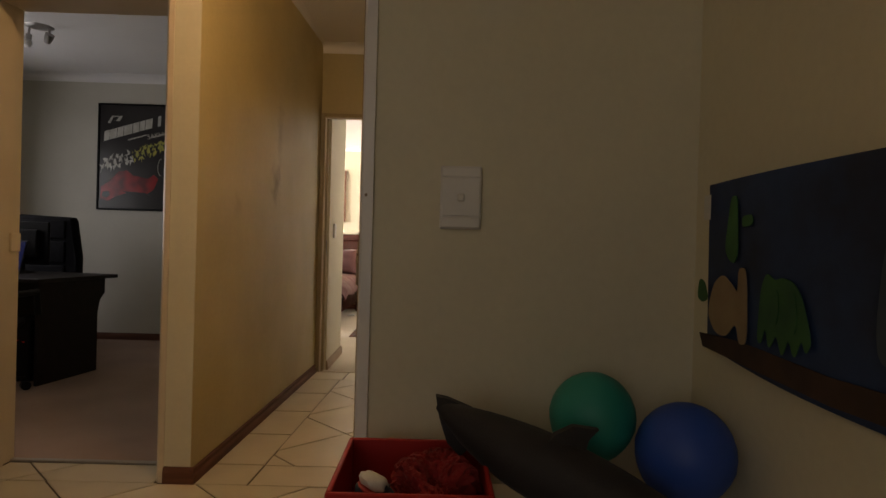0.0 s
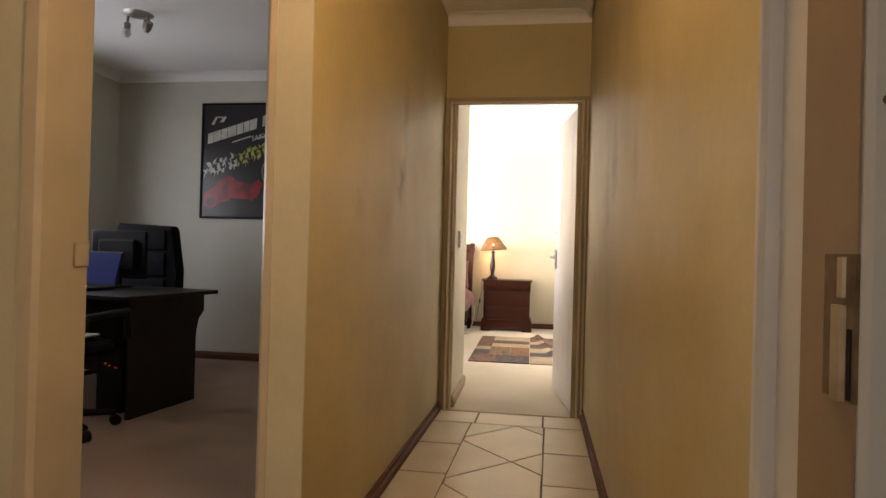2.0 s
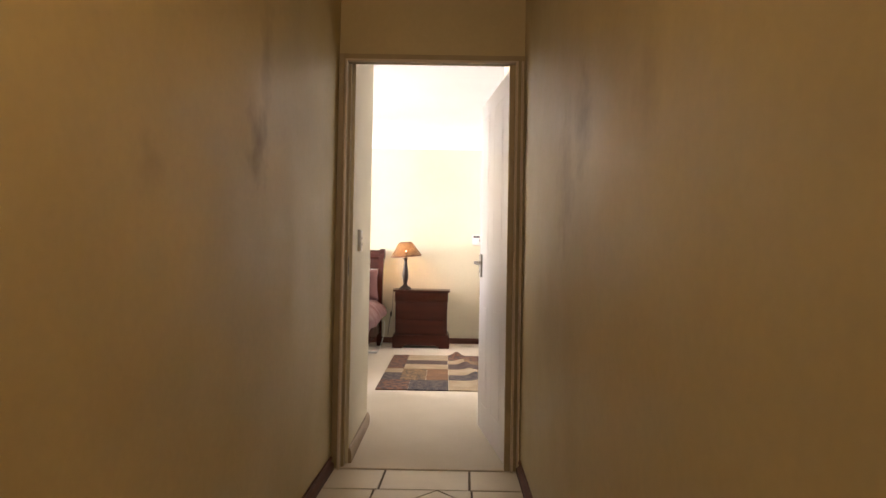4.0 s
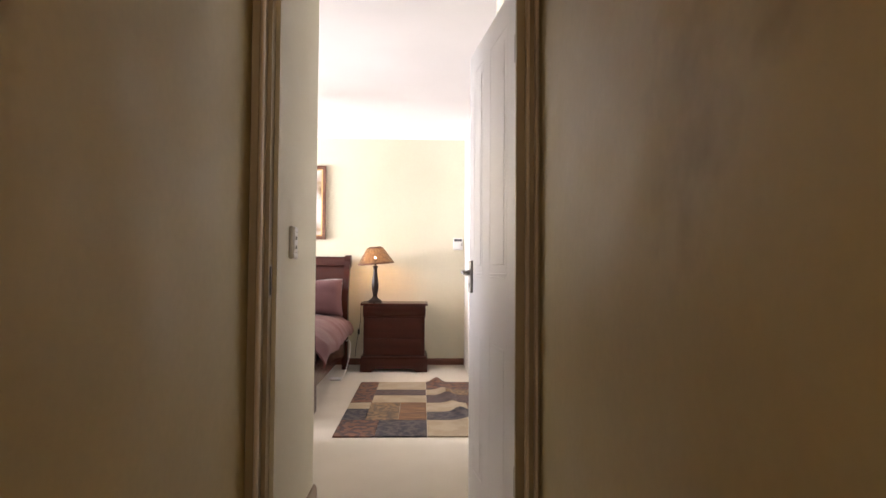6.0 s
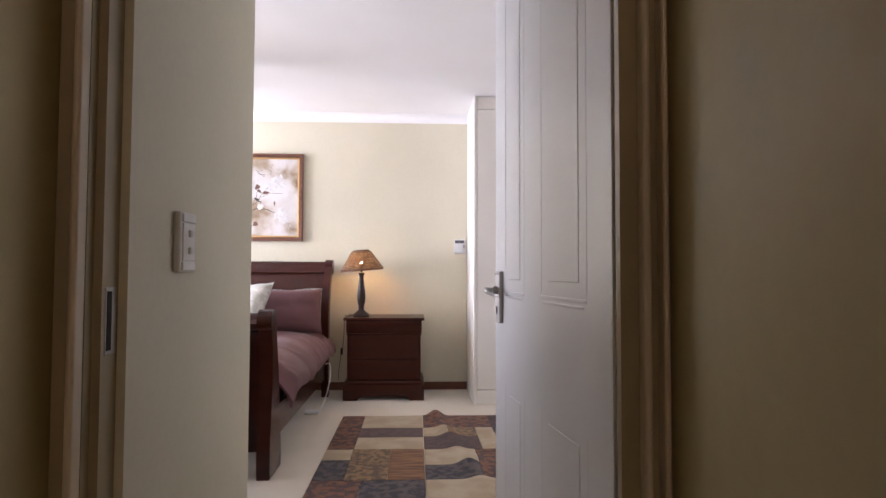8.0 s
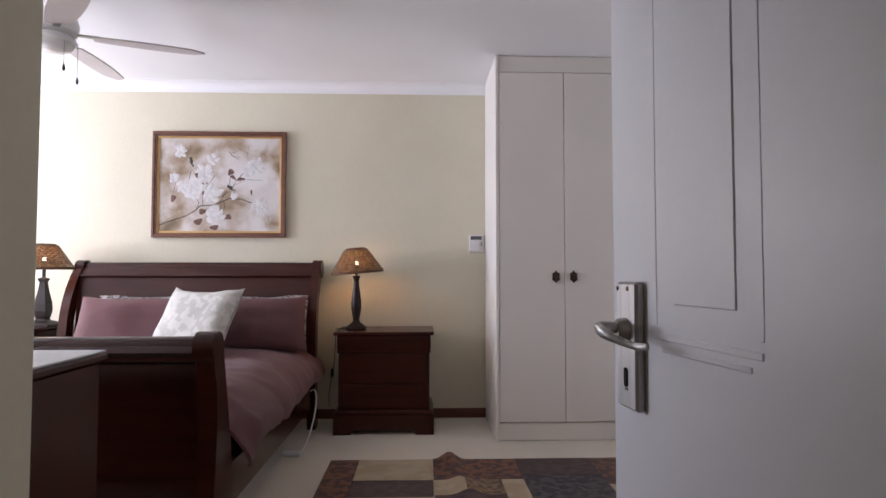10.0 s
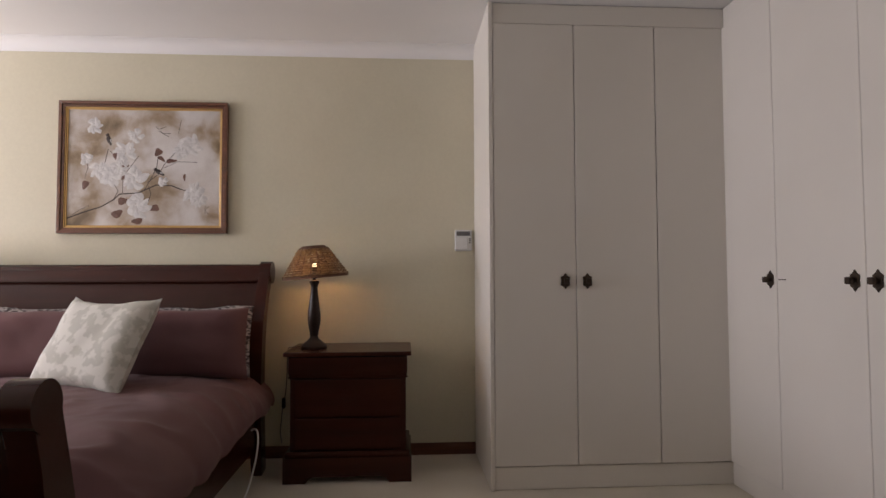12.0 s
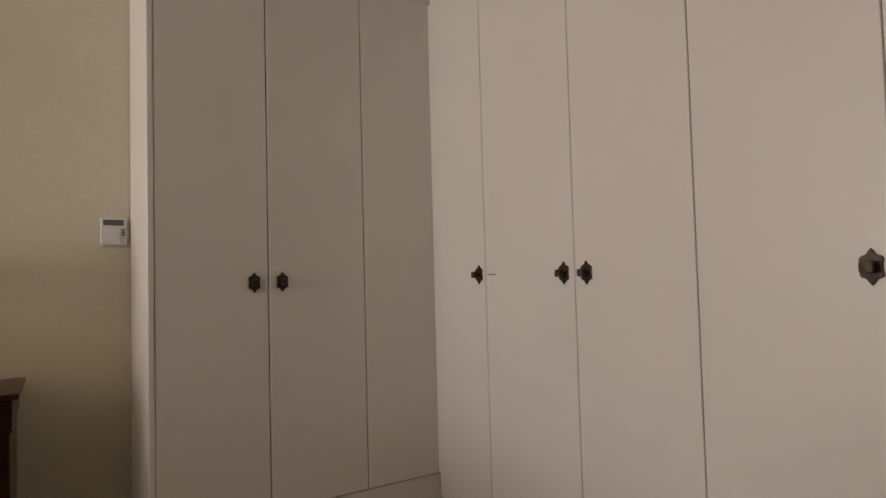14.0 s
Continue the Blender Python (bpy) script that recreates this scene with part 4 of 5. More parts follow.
def painting():
    x0, x1, z0, z1, y = -1.97, -0.966, 1.370, 2.180, 10.638
    p = thing("framed_painting", "framed oil painting of white blossoms and small birds on a branch", "painting")
    def rail(inset, wid, d0, d1, material, name):
        a0, a1, b0, b1 = x0 + inset, x1 - inset, z0 + inset, z1 - inset
        for poly in ([(a0, b0), (a1, b0), (a1 - wid, b0 + wid), (a0 + wid, b0 + wid)], [(a0, b1), (a1, b1), (a1 - wid, b1 - wid), (a0 + wid, b1 - wid)],
                     [(a0, b0), (a0, b1), (a0 + wid, b1 - wid), (a0 + wid, b0 + wid)], [(a1, b0), (a1, b1), (a1 - wid, b1 - wid), (a1 - wid, b0 + wid)]):
            part(name, prism(poly, "y", y - d1, y - d0, bev=0.002), material, p)
    rail(0.0, 0.020, 0.0, 0.036, FRAMEWOOD, "frame")
    rail(0.0205, 0.014, 0.0, 0.028, FRAMEWOOD, "frame")
    rail(0.035, 0.006, 0.0, 0.024, GILT, "gilt_slip")
    rail(0.0415, 0.008, 0.0, 0.018, GILT, "gilt_slip")
    part("canvas", box((x0 + 0.045, y - 0.012, z0 + 0.045), (x1 - 0.045, y - 0.004, z1 - 0.045)), canvas_material(), p, "misty beige painted ground")
    W, Hh = x1 - x0 - 0.1, z1 - z0 - 0.1
    ox, oz = x0 + 0.05, z0 + 0.05
    rng = random.Random(5)
    def pt(u, v):
        return ox + u * W, oz + v * Hh
    def stroke(pts, r, material, name):
        path = [(*pt(u, v)[:1], y - 0.0125, pt(u, v)[1]) for u, v in pts]
        bm = tube(path, r, 6)
        for v in bm.verts:
            v.co.y = y - 0.0125 + (v.co.y - y + 0.0125) * 0.25
        part(name, bm, material, p)
    def dab(bm, u, v, ru, rv, rot, depth=0.0016):
        cx, cz = pt(u, v)
        n = 14
        ring = []
        for i in range(n):
            a = math.tau * i / n
            k = 1 + 0.18 * math.sin(3 * a + u * 40)
            lx, lz = ru * k * math.cos(a), rv * k * math.sin(a)
            ring.append(bm.verts.new((cx + lx * math.cos(rot) - lz * math.sin(rot), y - 0.0124, cz + lx * math.sin(rot) + lz * math.cos(rot))))
        top = bm.verts.new((cx, y - 0.0124 - depth, cz))
        for i in range(n):
            bm.faces.new((ring[i], ring[(i + 1) % n], top))
    stroke([(0.0, 0.06), (0.10, 0.11), (0.22, 0.16), (0.30, 0.22), (0.34, 0.27), (0.46, 0.28), (0.58, 0.35), (0.68, 0.345), (0.75, 0.31)], 0.0035, TWIGPAINT, "branch")
    stroke([(0.53, 0.34), (0.545, 0.27), (0.53, 0.21)], 0.002, TWIGPAINT, "twig")
    stroke([(0.02, 0.08), (0.08, 0.13), (0.14, 0.17)], 0.0012, TWIGPAINT, "twig")
    stroke([(0.52, 0.37), (0.60, 0.45), (0.63, 0.53), (0.72, 0.66)], 0.002, TWIGPAINT, "twig")
    stroke([(0.63, 0.50), (0.72, 0.555), (0.85, 0.55)], 0.0014, TWIGPAINT, "twig")
    stroke([(0.24, 0.54), (0.26, 0.66), (0.29, 0.62)], 0.002, TWIGPAINT, "twig")
    stroke([(0.36, 0.28), (0.36, 0.42), (0.46, 0.60)], 0.0018, TWIGPAINT, "twig")
    stroke([(0.72, 0.80), (0.74, 0.92)], 0.001, TWIGPAINT, "twig")
    stroke([(0.57, 0.86), (0.62, 0.80), (0.67, 0.80)], 0.0016, TWIGPAINT, "twig")
    stroke([(0.60, 0.84), (0.64, 0.86)], 0.0014, TWIGPAINT, "twig")
    stroke([(0.11, 0.40), (0.13, 0.50), (0.12, 0.60)], 0.0014, TWIGPAINT, "twig")
    stroke([(0.75, 0.31), (0.80, 0.30), (0.84, 0.34)], 0.0022, TWIGPAINT, "twig")
    stroke([(0.30, 0.22), (0.33, 0.30), (0.30, 0.36), (0.31, 0.44)], 0.0022, TWIGPAINT, "twig")
    stroke([(0.50, 0.30), (0.55, 0.42), (0.58, 0.50), (0.59, 0.60)], 0.0020, TWIGPAINT, "twig")
    stroke([(0.59, 0.82), (0.66, 0.77)], 0.0015, TWIGPAINT, "twig")
    for u, v, r in ((0.12, 0.57, 0.035), (0.37, 0.63, 0.06), (0.28, 0.42, 0.07), (0.44, 0.41, 0.065), (0.47, 0.17, 0.07), (0.80, 0.70, 0.065), (0.83, 0.28, 0.06), (0.44, 0.78, 0.04), (0.17, 0.86, 0.045), (0.86, 0.22, 0.045), (0.20, 0.48, 0.05), (0.74, 0.64, 0.045), (0.62, 0.38, 0.03), (0.34, 0.50, 0.05)):
        bm = bmesh.new()
        for k in range(11):
            a = math.tau * k / 11 + rng.random()
            q = r * rng.uniform(0.35, 0.8)
            dab(bm, u + q * math.cos(a) / W, v + q * math.sin(a) / Hh, r * 0.55, r * 0.32, a + rng.random(), 0.003)
        part("blossom", bm, PETAL, p)
    for u, v, ru, rv, rot in ((0.365, 0.51, 0.028, 0.024, 0.5), (0.36, 0.42, 0.022, 0.014, 0.8), (0.115, 0.35, 0.028, 0.020, 1.2), (0.36, 0.21, 0.030, 0.022, 0.2), (0.325, 0.10, 0.034, 0.024, 0.4),
                              (0.46, 0.04, 0.034, 0.02, 0.3), (0.59, 0.635, 0.026, 0.022, 0.9), (0.675, 0.56, 0.032, 0.013, 0.1), (0.61, 0.58, 0.026, 0.012, 2.5), (0.765, 0.42, 0.008, 0.022, 0), (0.31, 0.60, 0.016, 0.022, 0.2), (0.57, 0.15, 0.03, 0.02, 0.1)):
        bm = bmesh.new()
        dab(bm, u, v, ru, rv, rot, 0.002)
        part("leaf", bm, LEAFPAINT, p)
    for u, v, rot in ((0.265, 0.735, 1.9), (0.60, 0.46, 2.6)):
        bm = bmesh.new()
        dab(bm, u, v, 0.030, 0.013, rot, 0.004)
        dab(bm, u + 0.03 * math.cos(rot) / W, v + 0.034 * math.sin(rot) / Hh, 0.011, 0.010, 0, 0.005)
        part("painted_bird", bm, TWIGPAINT, p)
        bm = bmesh.new()
        dab(bm, u + 0.012, v - 0.004, 0.014, 0.006, rot, 0.006)
        part("painted_breast", bm, PETAL, p)
    stroke([(0.905, 0.10), (0.905, 0.17), (0.93, 0.17), (0.905, 0.135), (0.93, 0.10)], 0.0012, TWIGPAINT, "signature")


painting()


def ceiling_fan():
    f = thing("ceiling_fan", "white ceiling fan with pale blades and a glass bowl light", "ceiling fan", pose(-1.80, 9.09, 0.014))
    part("canopy", lathe([(0, BED_C - 0.016), (0.07, BED_C - 0.016), (0.065, BED_C - 0.06), (0.03, BED_C - 0.085), (0, BED_C - 0.085)], 28), PLASTIC, f, smooth=True)
    part("downrod", lathe([(0, 2.42), (0.013, 2.42), (0.013, BED_C - 0.07), (0, BED_C - 0.07)], 12), PLASTIC, f)
    part("motor", lathe([(0, 2.29), (0.09, 2.29), (0.115, 2.31), (0.12, 2.35), (0.105, 2.40), (0.05, 2.43), (0, 2.43)], 32), PLASTIC, f, smooth=True)
    part("light_fitting", lathe([(0, 2.25), (0.105, 2.25), (0.11, 2.262), (0.10, 2.285), (0, 2.285)], 32), PLASTIC, f, smooth=True)
    part("glass_bowl", lathe([(0, 2.205), (0.03, 2.207), (0.062, 2.215), (0.088, 2.228), (0.10, 2.25), (0, 2.25)], 32), GLASSBOWL, f, "frosted white glass bowl", smooth=True)
    for k in range(5):
        a = radians(20.5 + 72 * k)
        outline = []
        for i in range(21):
            t = i / 20
            outline.append((0.18 + 0.54 * t, 0.034 + 0.046 * math.sin(math.pi * (0.12 + 0.8 * t)) ** 0.8 - (0.055 * max(0, t - 0.9) * 10 if t > 0.9 else 0) * 0.9))
        poly = [(x, w) for x, w in outline] + [(x, -w) for x, w in outline[::-1]]
        bl = part("blade", prism(poly, "z", -0.004, 0.004, bev=0.002), BLADE, f)
        bl.matrix_basis = Matrix.Rotation(a, 4, "Z") @ Matrix.Translation((0, 0, 2.30)) @ Matrix.Rotation(radians(9), 4, "X")
        arm = part("blade_arm", box((0.10, -0.018, 2.305), (0.24, 0.018, 2.312), 0.003), STEEL, f)
        arm.matrix_basis = Matrix.Rotation(a, 4, "Z")
    for x, y, ln in ((0.09, -0.05, 0.13), (0.085, 0.075, 0.16)):
        c = part("pull_chain", tube([(x, y, 2.28), (x, y, 2.26 - ln)], 0.0015, 6), STEEL, f)
        part("chain_weight", lathe([(0, 2.222 - ln), (0.006, 2.228 - ln), (0.007, 2.24 - ln), (0.003, 2.258 - ln), (0, 2.262 - ln)], 12), DARKWOOD, c).location = (x, y, 0)


ceiling_fan()


def rug():
    """A patchwork rug of separate patches, lying with one ridge of wrinkles in it."""
    pats = {}
    def pmat(key, base, second, scale, detail=2.0, stretch=None):
        pats[key] = mat("rug_" + key, base, 0.95, second=second, scale=scale, detail=detail, grain=0.25, grain_scale=260, bump=0.7, bump_scale=330, stretch=stretch, sheen=0.05, sharp=0.06)
    pmat("cream", (0.46, 0.37, 0.25), (0.40, 0.31, 0.20), 6)
    pmat("brown", (0.20, 0.085, 0.045), (0.075, 0.04, 0.035), 22, 1.0)
    pmat("navy", (0.032, 0.028, 0.040), (0.10, 0.08, 0.075), 24, 1.0)
    pmat("dark", (0.065, 0.040, 0.040), (0.10, 0.06, 0.05), 24, 1.0)
    pmat("tan", (0.28, 0.17, 0.08), (0.12, 0.08, 0.05), 38, 0.5)
    pmat("stripe", (0.30, 0.15, 0.06), (0.15, 0.07, 0.04), 9, 0.0, (0.6, 6, 1))
    r = thing("patchwork_rug", "patchwork rug in brown, cream and navy with a wrinkled edge", "rug")
    patches = [(-0.452, -0.287, 8.74, 9.585, "brown"), (-0.452, -0.287, 8.535, 8.74, "cream"), (-0.452, -0.287, 8.20, 8.535, "navy"), (-0.452, -0.19, 7.80, 8.20, "brown"),
               (-0.287, 0.14, 9.236, 9.585, "cream"), (-0.287, 0.14, 9.0, 9.236, "dark"), (-0.287, 0.14, 8.74, 9.0, "cream"), (-0.287, -0.06, 8.20, 8.74, "tan"), (-0.06, 0.14, 8.20, 8.74, "stripe"), (-0.19, 0.14, 7.80, 8.20, "navy"),
               (0.14, 0.62, 9.236, 9.585, "brown"), (0.14, 0.30, 9.02, 9.236, "cream"), (0.30, 0.50, 9.02, 9.236, "tan"), (0.50, 0.62, 8.73, 9.236, "cream"), (0.14, 0.50, 8.73, 9.02, "dark"), (0.14, 0.45, 8.44, 8.73, "cream"),
               (0.45, 0.62, 8.20, 8.73, "brown"), (0.14, 0.45, 8.20, 8.44, "navy"), (0.14, 0.62, 7.80, 8.20, "cream"),
               (0.62, 1.05, 9.3, 9.585, "dark"), (1.05, 1.72, 9.15, 9.585, "brown"), (0.62, 1.05, 8.9, 9.3, "navy"), (0.62, 1.05, 8.45, 8.9, "brown"), (1.05, 1.40, 8.75, 9.15, "cream"), (1.40, 1.72, 8.75, 9.15, "navy"),
               (1.05, 1.72, 8.3, 8.75, "tan"), (0.62, 1.05, 7.80, 8.45, "tan"), (1.05, 1.40, 7.80, 8.3, "dark"), (1.40, 1.72, 7.80, 8.3, "brown")]
    def height(x, y):
        h = 0.010
        for cx, cy, rx, ry, a in ((0.235, 9.56, 0.05, 0.14, 0.045), (0.31, 9.10, 0.05, 0.12, 0.038), (0.385, 8.50, 0.055, 0.12, 0.045), (0.34, 8.80, 0.05, 0.2, 0.022), (0.27, 9.32, 0.04, 0.2, 0.018), (0.43, 8.2, 0.06, 0.2, 0.02)):
            h += a * math.exp(-((x - cx) / rx) ** 2 - ((y - cy) / ry) ** 2)
        return h + 0.0015 * noise.noise(Vector((x * 5, y * 5, 0)))
    for x0, x1, y0, y1, key in patches:
        nu, nv = max(2, round((x1 - x0) / 0.022)), max(2, round((y1 - y0) / 0.03))
        bm = grid_sheet(lambda u, v: (x0 + 0.0015 + u * (x1 - x0 - 0.003), y0 + 0.0015 + v * (y1 - y0 - 0.003), height(x0 + u * (x1 - x0), y0 + v * (y1 - y0))), nu, nv)
        edge = [e for e in bm.edges if e.is_boundary]
        ret = bmesh.ops.extrude_edge_only(bm, edges=edge)
        for v in ret["geom"]:
            if isinstance(v, bmesh.types.BMVert):
                v.co.z = max(0.001, v.co.z - 0.011)
        part("patch", bm, pats[key], r, smooth=True)


rug()


def dresser():
    d = thing("chest_of_drawers", "dark wooden chest of drawers with a pale top", "chest of drawers")
    part("body", box((-2.1, 7.40, 0.08), (-0.86, 7.83, 0.84), 0.004), MAHOGANY, d)
    part("top", box((-2.12, 7.39, 0.842), (-0.845, 7.85, 0.866), 0.006), MAHOGANY, d)
    part("plinth", box((-2.11, 7.39, 0.0), (-0.85, 7.84, 0.08), 0.006), MAHOGANY, d)
    for j in range(3):
        for i in range(2):
            w = part("drawer", box((-2.06 + i * 0.60, 7.828, 0.12 + j * 0.235), (-1.49 + i * 0.60, 7.845, 0.335 + j * 0.235), 0.004), MAHOGANY, d)
            part("knob", blob((-1.775 + i * 0.60, 7.855, 0.23 + j * 0.235), (0.013, 0.013, 0.013), 2), BRONZE, w)
    # A thin, evenly pale layer covers the whole top.
    c = tagged(part("table_runner", box((-2.11, 7.395, 0.868), (-0.85, 7.846, 0.874), 0.002), WHITETOP), "thin pale layer over the top of the chest of drawers", "cloth")


dresser()


def small_fixtures():
    # keypad on the bed wall
    k = thing("alarm_keypad", "white plastic alarm keypad with a dark display", "keypad")
    part("case", box((0.440, 10.615, 1.262), (0.548, 10.64, 1.395), 0.006, seg=2), PLASTIC, k)
    part("display", box((0.450, 10.612, 1.358), (0.535, 10.617, 1.385), 0.001), GREYPL, k)
    part("flap", box((0.438, 10.608, 1.268), (0.520, 10.617, 1.350), 0.004), PLASTIC, k)
    for i in range(3):
        part("button", box((0.527, 10.610, 1.335 - i * 0.012), (0.540, 10.616, 1.341 - i * 0.012), 0.001), GREYPL, k)
    # bedroom switch on the wall return
    s = thing("light_switch", "white two-lever light switch plate beside the bedroom door", "light switch")
    part("plate", box((-0.385, 6.232, 1.085), (-0.371, 6.232 + 0.078, 1.205), 0.004, seg=2), PLASTIC, s)
    part("insert", box((-0.372, 6.232 + 0.009, 1.108), (-0.368, 6.232 + 0.069, 1.182), 0.001), PLASTIC, s)
    part("cover_strip", box((-0.372, 6.232 + 0.006, 1.088), (-0.3675, 6.232 + 0.072, 1.106), 0.002), PLASTIC, s)
    part("cover_strip", box((-0.372, 6.232 + 0.006, 1.184), (-0.3675, 6.232 + 0.072, 1.202), 0.002), PLASTIC, s)
    for z in (1.128, 1.162):
        part("rocker", box((-0.369, 6.232 + 0.032, z - 0.007), (-0.363, 6.232 + 0.046, z + 0.007), 0.002), PLASTIC2, s)
    # playroom switch
    s = thing("light_switch", "white single light switch plate on the cream wall", "light switch")
    part("plate", box((0.506, 2.446, 1.084), (0.594, 2.461, 1.219), 0.003), PLASTIC, s)
    part("insert", box((0.510, 2.443, 1.112), (0.590, 2.447, 1.192), 0.001), PLASTIC, s)
    part("cover_strip", box((0.508, 2.4425, 1.195), (0.592, 2.447, 1.216), 0.002), PLASTIC, s)
    part("cover_strip", box((0.508, 2.4425, 1.087), (0.592, 2.447, 1.109), 0.002), PLASTIC, s)
    part("rocker", box((0.542, 2.437, 1.143), (0.558, 2.444, 1.160), 0.003), PLASTIC2, s)
    # wall screw on the switch wall
    tagged(part("wall_screw", lathe([(0, 0), (0.0035, 0), (0.003, 0.002), (0, 0.002)], 10), DARKMETAL), "small dark screw head in the plaster", "screw").matrix_basis = pose(0.347, 2.452, 1.152, 90)
    # cables by the bed
    w = tagged(part("charger_cable", tube(bez((-0.64, 9.95, 0.34), (-0.55, 9.9, 0.42), (-0.60, 9.8, 0.05), (-0.66, 9.72, 0.012), 18), 0.0045, 8), CABLE_W, smooth=True), "white cable hanging from the side of the bed", "cable")
    plug = tagged(part("plug", box((-0.76, 9.68, 0.001), (-0.65, 9.735, 0.028), 0.008), PLASTIC), "white multi-plug lying on the carpet", "plug")
    b = tagged(part("lamp_cord", tube([(-0.46, 10.40, 0.702), (-0.50, 10.36, 0.704)] + bez((-0.535, 10.34, 0.702), (-0.545, 10.33, 0.60), (-0.53, 10.33, 0.5), (-0.57, 10.36, 0.35), 10) + [(-0.60, 10.45, 0.2), (-0.62, 10.6, 0.1)], 0.003, 6), CABLE_B, smooth=True), "black lamp cord hanging beside the nightstand", "cable")
    part("cord_switch", box((-0.572, 10.343, 0.36), (-0.552, 10.365, 0.42), 0.006), BLACKPL, b)


small_fixtures()


# ---- study things ----
def desk():
    d = thing("desk", "espresso brown wooden office desk with a panel end", "desk", pose(-2.035, 5.945, 0, 0, 0, -9))
    part("desktop", box((-1.65, -0.78, 0.718), (0.0, 0.0, 0.745), 0.003), DESKWOOD, d)
    out = [(-0.69, 0.0), (-0.69, 0.716), (-0.05, 0.716), (-0.05, 0.60), (-0.10, 0.55), (-0.125, 0.45), (-0.125, 0.0)]
    part("side_panel", prism(out, "x", -0.10, -0.075), DESKWOOD, d)
    part("side_panel", prism(out, "x", -1.60, -1.575), DESKWOOD, d)
    part("modesty_panel", box((-1.575, -0.22, 0.15), (-0.10, -0.20, 0.716)), DESKWOOD, d)
    return d


desk()


def poster():
    x0, x1, z0, z1, y = -2.95, -2.235, 1.312, 2.385, 7.234
    p = thing("framed_poster", "black framed motor racing poster with a red car and yellow splashes", "poster")
    part("frame", box((x0, y - 0.022, z0), (x1, y, z0 + 0.018), 0.002), BLACKPL, p)
    part("frame", box((x0, y - 0.022, z1 - 0.018), (x1, y, z1), 0.002), BLACKPL, p)
    part("frame", box((x0, y - 0.022, z0 + 0.018), (x0 + 0.018, y, z1 - 0.018), 0.002), BLACKPL, p)
    part("frame", box((x1 - 0.018, y - 0.022, z0 + 0.018), (x1, y, z1 - 0.018), 0.002), BLACKPL, p)
    sheet = part("print", box((x0 + 0.018, y - 0.012, z0 + 0.018), (x1 - 0.018, y - 0.004, z1 - 0.018)), POSTERBLACK, p, "black printed sheet")
    W, Hh = x1 - x0, z1 - z0
    rng = random.Random(9)
    yy = y - 0.0125
    def flat(poly, material, name, d=0.0):
        bm = prism([(x0 + u * W, z0 + v * Hh) for u, v in poly], "y", yy - 0.0008 - d, yy + 0.001)
        part(name, bm, material, sheet)
    # emblem and title as plain slanted bars
    flat([(0.13, 0.815), (0.17, 0.815), (0.21, 0.875), (0.28, 0.875), (0.285, 0.885), (0.19, 0.885)], POSTERWHITE, "emblem")
    flat([(0.22, 0.84), (0.25, 0.84), (0.30, 0.885), (0.34, 0.885), (0.30, 0.835), (0.27, 0.835)], POSTERWHITE, "emblem")
    def bar(u, v, w, h, name="title_bar", material=POSTERWHITE):
        s = 0.20
        flat([(u, v), (u + w, v + w * s), (u + w + 0.006, v + w * s + h), (u + 0.006, v + h)], material, name)
    for i, w in enumerate((0.075, 0.095, 0.085, 0.115, 0.085, 0.075, 0.095, 0.04)):
        u = (0.085, 0.165, 0.268, 0.360, 0.485, 0.578, 0.661, 0.835)[i]
        bar(u, 0.645 + (u - 0.085) * 0.20, w, 0.092)
    bar(0.42, 0.655, 0.26, 0.012, "small_print")
    bar(0.76, 0.685, 0.18, 0.012, "small_print")
    # place name
    cu = bpy.data.curves.new("place_name", "FONT")
    cu.body, cu.size, cu.extrude = "SAKHIR", 0.066, 0.0006
    tmp = bpy.data.objects.new("tmp", cu)
    scene.collection.objects.link(tmp)
    me = bpy.data.meshes.new_from_object(tmp.evaluated_get(bpy.context.evaluated_depsgraph_get()))
    bpy.data.objects.remove(tmp)
    me.materials.clear()
    me.materials.append(POSTERWHITE)
    t = new("place_name", me)
    t.parent = sheet
    t.matrix_basis = Matrix.Translation((x0 + 0.70 * W, yy - 0.001, z0 + 0.672 * Hh)) @ Matrix.Rotation(radians(90), 4, "X") @ Matrix.Rotation(radians(13), 4, "Z")
    # cheering splash shapes, white turning yellow
    for i in range(46):
        t = i / 45
        u = 0.07 + 0.86 * t + rng.uniform(-0.02, 0.02)
        v = 0.415 + 0.19 * t + rng.uniform(-0.05, 0.05)
        n = rng.randint(7, 10)
        poly = []
        for k in range(n):
            a = math.tau * k / n + rng.random() * 0.4
            r = rng.uniform(0.012, 0.050) * (1.4 if k % 2 else 0.6)
            poly.append((u + r * math.cos(a) * 0.9, v + r * math.sin(a) * 1.0))
        flat(poly, POSTERWHITE if t < 0.5 else POSTERYEL, "splash", i * 0.00002)
    for i in range(9):
        u = 0.2 + 0.7 * i / 9
        v = 0.44 + 0.17 * i / 9
        flat([(u, v - 0.03), (u + 0.05, v - 0.02), (u + 0.02, v), (u + 0.035, v + 0.045), (u, v + 0.02), (u - 0.02, v + 0.03)], POSTERBLACK, "figure_shape", 0.0015)
    car = [(0.05, 0.10), (0.06, 0.22), (0.18, 0.27), (0.30, 0.36), (0.42, 0.375), (0.50, 0.33), (0.72, 0.30), (0.80, 0.34), (0.86, 0.30), (0.80, 0.20), (0.70, 0.155), (0.45, 0.17), (0.28, 0.13), (0.16, 0.085)]
    flat(car, POSTERRED, "racing_car_shape", 0.0012)
    flat([(0.07, 0.13), (0.09, 0.17), (0.17, 0.175), (0.19, 0.14), (0.14, 0.115)], POSTERBLACK, "racing_car_shadow", 0.002)
